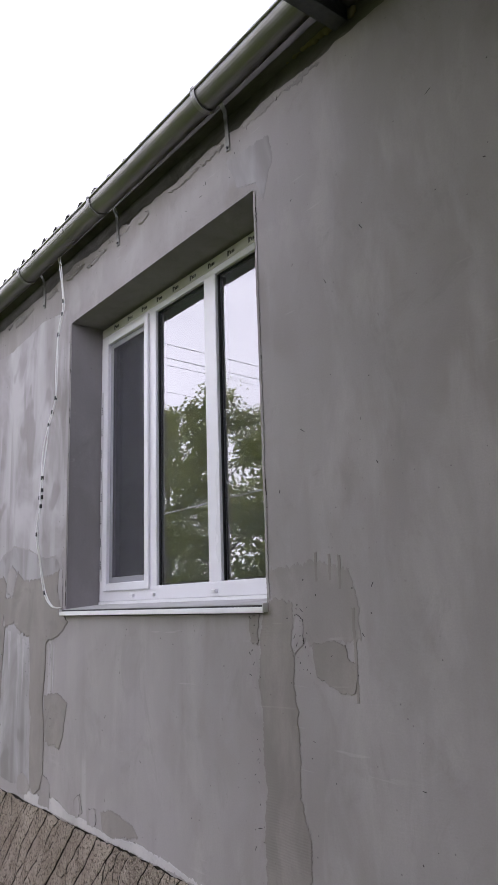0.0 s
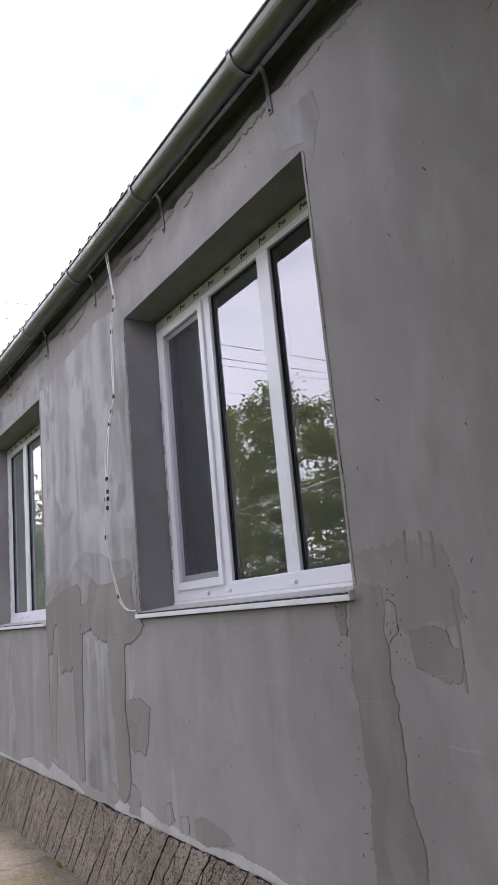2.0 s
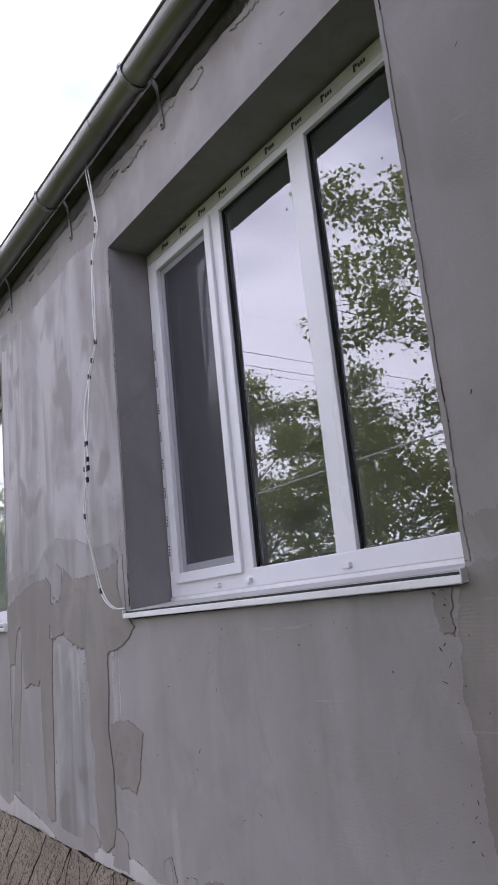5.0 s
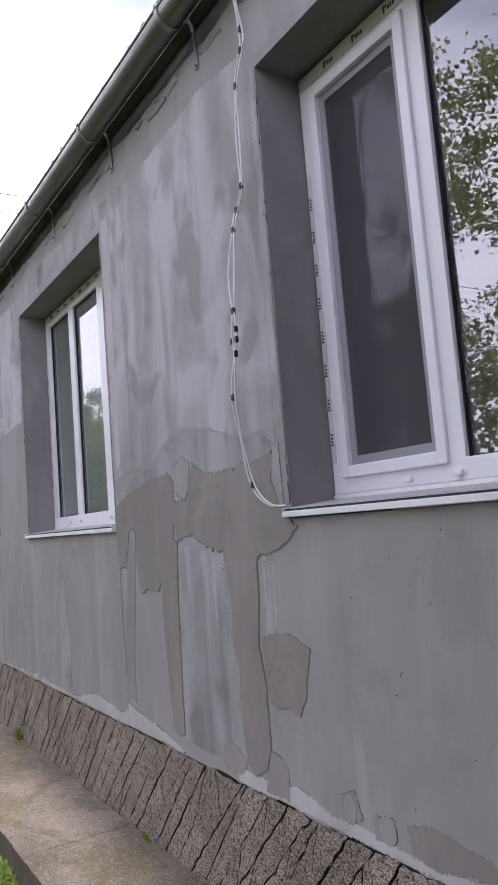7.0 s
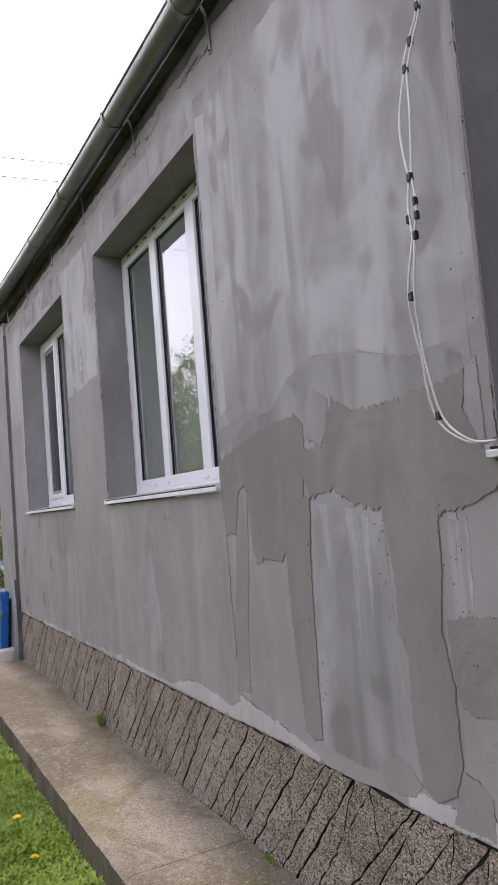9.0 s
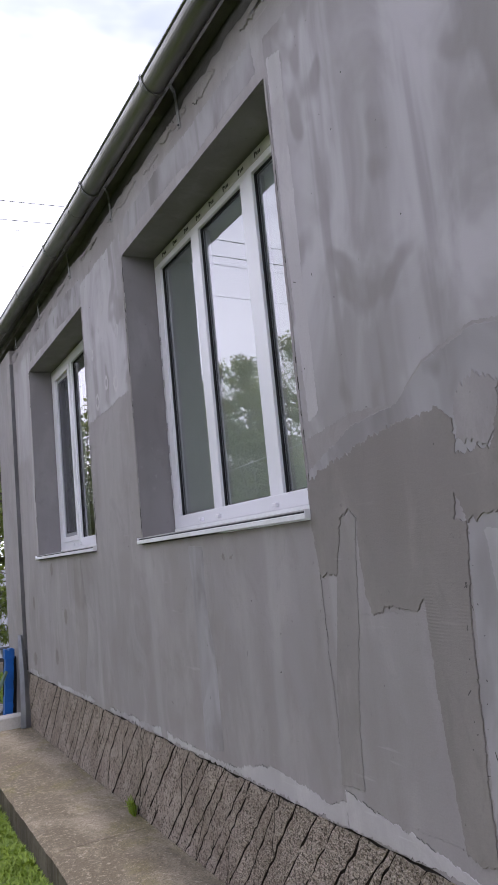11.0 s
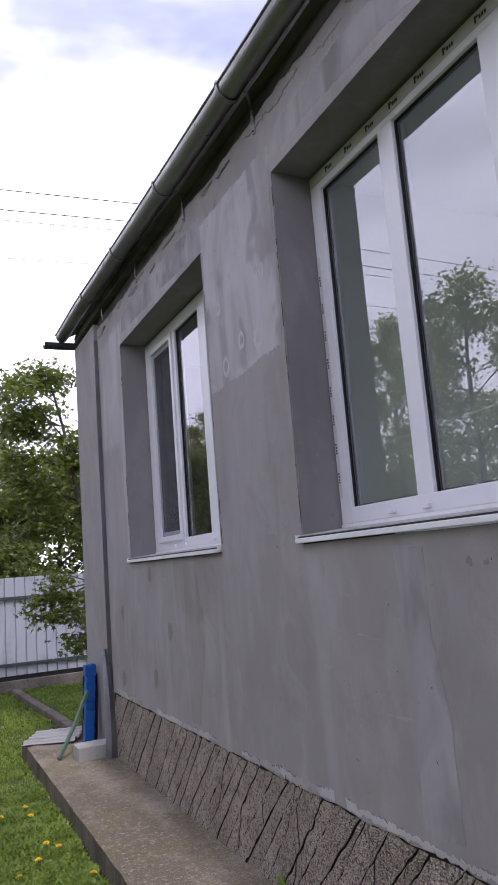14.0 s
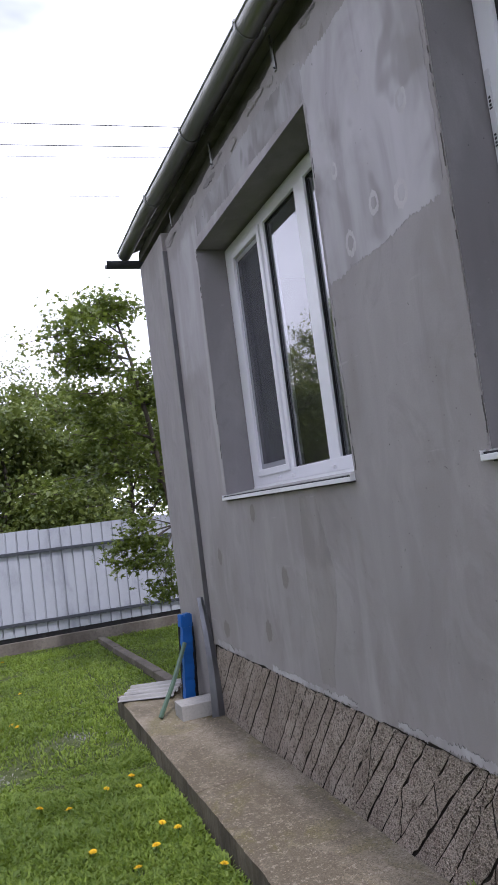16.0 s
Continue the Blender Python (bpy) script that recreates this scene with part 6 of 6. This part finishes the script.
def build_weed(x, y, seed, n, tall):
    """A tuft of thin blades rooted in the joint between path and plinth."""
    rng = random.Random(seed)
    bm = bmesh.new()
    for k in range(n):
        a, lean, h = rng.uniform(0, 6.28), rng.uniform(0.2, 0.9), tall * rng.uniform(0.5, 1.0)
        d = Vector((math.cos(a), math.sin(a), 0))
        if d.x > 0:
            d.x *= 0.25
        s = Vector((-d.y, d.x, 0)) * 0.003
        o = Vector((x + rng.uniform(-0.012, 0.004), y + rng.uniform(-0.04, 0.04), PATH_TOP - 0.004))
        m1, tip = o + d * h * lean * 0.4 + Vector((0, 0, h * 0.7)), o + d * h * lean + Vector((0, 0, h * 0.85))
        v = [bm.verts.new(p) for p in (o - s, o + s, m1 + s * 1.3, m1 - s * 1.3, tip)]
        bm.faces.new(v[:4])
        bm.faces.new((v[3], v[2], v[4]))
    tagged(link("weed_tuft", bm, M_GRASS), "small green weed tuft in the joint beside the plinth", "weed", "weeds at the plinth")


build_weed(1.470, 6.84, 3, 60, 0.10)
build_weed(1.475, 4.72, 5, 14, 0.05)

# ---- overhead wires ----
def build_pole(x, y):
    pole = empty("utility_pole", "tall grey concrete utility pole carrying the wires", "pole", "utility poles")
    part("shaft", tube(bmesh.new(), [(x, y, -0.2), (x, y, 13.6)], 0.14, 10, 0.09), M_KERB, pole, smooth=True)
    for z in (12.9, 11.6, 10.2):
        part("crossarm", boxed(x - 0.05, x + 0.05, y - 0.5, y + 1.0, z, z + 0.08, 0.01), M_RAIL, pole)


build_pole(-40.0, 24.3)
build_pole(60.0, 24.3)
for k, (z, droop) in enumerate(((12.02, 0.4), (11.50, 0.4), (11.26, 0.4), (10.2, 0.3))):
    pts = [(x, 24.0 + 0.15 * k, z + 0.035 * x + droop * (((x - 4) / 40) ** 2)) for x in range(-40, 61, 5)]
    tagged(link("overhead_wire", tube(bmesh.new(), pts, 0.013 if k < 2 else 0.008, 5), M_WIRE, smooth=True), "thin dark overhead wire against the sky", "wire", "overhead wires")
pts = [(-3.5, y, 3.20 - 0.0025 * (y - 4) ** 1.8) for y in range(4, 19)]
tagged(link("clothes_line", tube(bmesh.new(), pts, 0.013, 6), M_CABLE, smooth=True), "pale line strung between the yard trees", "line")


# ---- plinth stones ----
def build_plinth():
    def face_x(z):
        return 1.537 - 0.037 * (1 - (z - PATH_TOP) / (PLINTH_TOP - PATH_TOP))

    # dark joint backing; its top strip paints the shadow line under the render
    bm = boxed(1.534, 1.60, -4.0, 9.66, 0.0, PLINTH_TOP + 0.02)
    for v in bm.verts:
        if v.co.x < 1.55:
            v.co.x = face_x(v.co.z) + 0.003
    plinth = tagged(link("plinth", bm, M_JOINT), "roughcast plinth of pale grit scored by slanting dark joints", "plinth", kind="structure")
    rng = random.Random(11)

    def stone(corners, depth):
        """A slab with a chamfered rim from its corners (y, z) on the face."""
        bm = bmesh.new()
        c = sum((Vector(p) for p in corners), Vector((0, 0))) / len(corners)
        rims = []
        for inset, out in ((0.0, 0.010), (0.0003, -depth * 0.8), (0.0030, -depth)):
            ring = []
            for i in range(len(corners)):
                a, b = Vector(corners[i]), Vector(corners[(i + 1) % len(corners)])
                cuts = 9 if (b - a).length > 0.14 else 4
                for k in range(cuts):
                    p = a.lerp(b, k / cuts)
                    d = c - p
                    q = p + d.normalized() * min(inset, d.length * 0.4)
                    q += Vector((noise.noise((p.x * 20, p.y * 20, 1)), noise.noise((p.x * 20, p.y * 20, 9)))) * 0.011
                    q += Vector((noise.noise((p.x * 70, p.y * 70, 1)), noise.noise((p.x * 70, p.y * 70, 9)))) * 0.0050
                    ring.append(bm.verts.new((face_x(q.y) + out + 0.0025 * noise.noise((q.x * 14, q.y * 14, 5)), q.x, q.y)))
            rims.append(ring)
        n = len(rims[0])
        for i, (r0, r1) in enumerate(zip(rims, rims[1:])):
            for k in range(n):
                bm.faces.new((r0[k], r0[(k + 1) % n], r1[(k + 1) % n], r1[k])).material_index = 1 if i == 0 else 0
        mid = bm.verts.new((face_x(c.y) - depth - 0.002, c.x, c.y))
        for k in range(n):
            bm.faces.new((rims[-1][k], rims[-1][(k + 1) % n], mid))
        bmesh.ops.recalc_face_normals(bm, faces=bm.faces[:])
        if sum(f.normal.x * f.calc_area() for f in bm.faces) > 0:
            bmesh.ops.reverse_faces(bm, faces=bm.faces[:])
        part("stone", bm, [M_STONE, M_JOINT], plinth)

    def edge(line, u, gap):
        return (line[0] + (line[1] - line[0]) * u + gap, PATH_TOP - 0.012 + (PLINTH_TOP + 0.004 - PATH_TOP) * u)

    y = -1.0
    lines = []
    while y < 10.2:
        tilt = 0.37
        lines.append((y + rng.uniform(-0.010, 0.010), y - tilt * rng.uniform(0.84, 1.08), rng.choice((0.0020, 0.0028, 0.0036, 0.0048)) + 0.0008 * (y > 5.5)))
        y += rng.uniform(0.085, 0.125)
    for a, b in zip(lines, lines[1:]):
        many = (1, 2, 2, 3) if a[0] < 6.9 else (0, 0, 1, 1) if a[0] < 8.2 else (0,)
        if b[1] > 9.62:
            break
        cuts = sorted(rng.uniform(0.12, 0.88) for _ in range(rng.choice(many)))
        cuts = [0.0] + [u for i, u in enumerate(cuts) if i == 0 or u - cuts[i - 1] > 0.16] + [1.0]
        lean = -rng.uniform(0.20, 0.55)
        for u0, u1 in zip(cuts, cuts[1:]):
            thin = 0.0035
            l0, l1 = [u if u in (0.0, 1.0) else min(0.97, max(0.03, u + lean / 2)) + d for u, d in ((u0, thin), (u1, -thin))]
            r0, r1 = [u if u in (0.0, 1.0) else min(0.97, max(0.03, u - lean / 2)) + d for u, d in ((u0, thin), (u1, -thin))]
            if l1 <= l0 + 0.01 or r1 <= r0 + 0.01:
                l0, r0 = min(l0, l1 - 0.015), min(r0, r1 - 0.015)
            pts = [edge(a, l0, a[2]), edge(b, r0, -b[2]), edge(b, r1, -b[2]), edge(a, l1, a[2])]
            pts = [(min(p[0], 9.615), p[1]) for p in pts]
            stone(pts, rng.uniform(0.004, 0.009))


build_plinth()
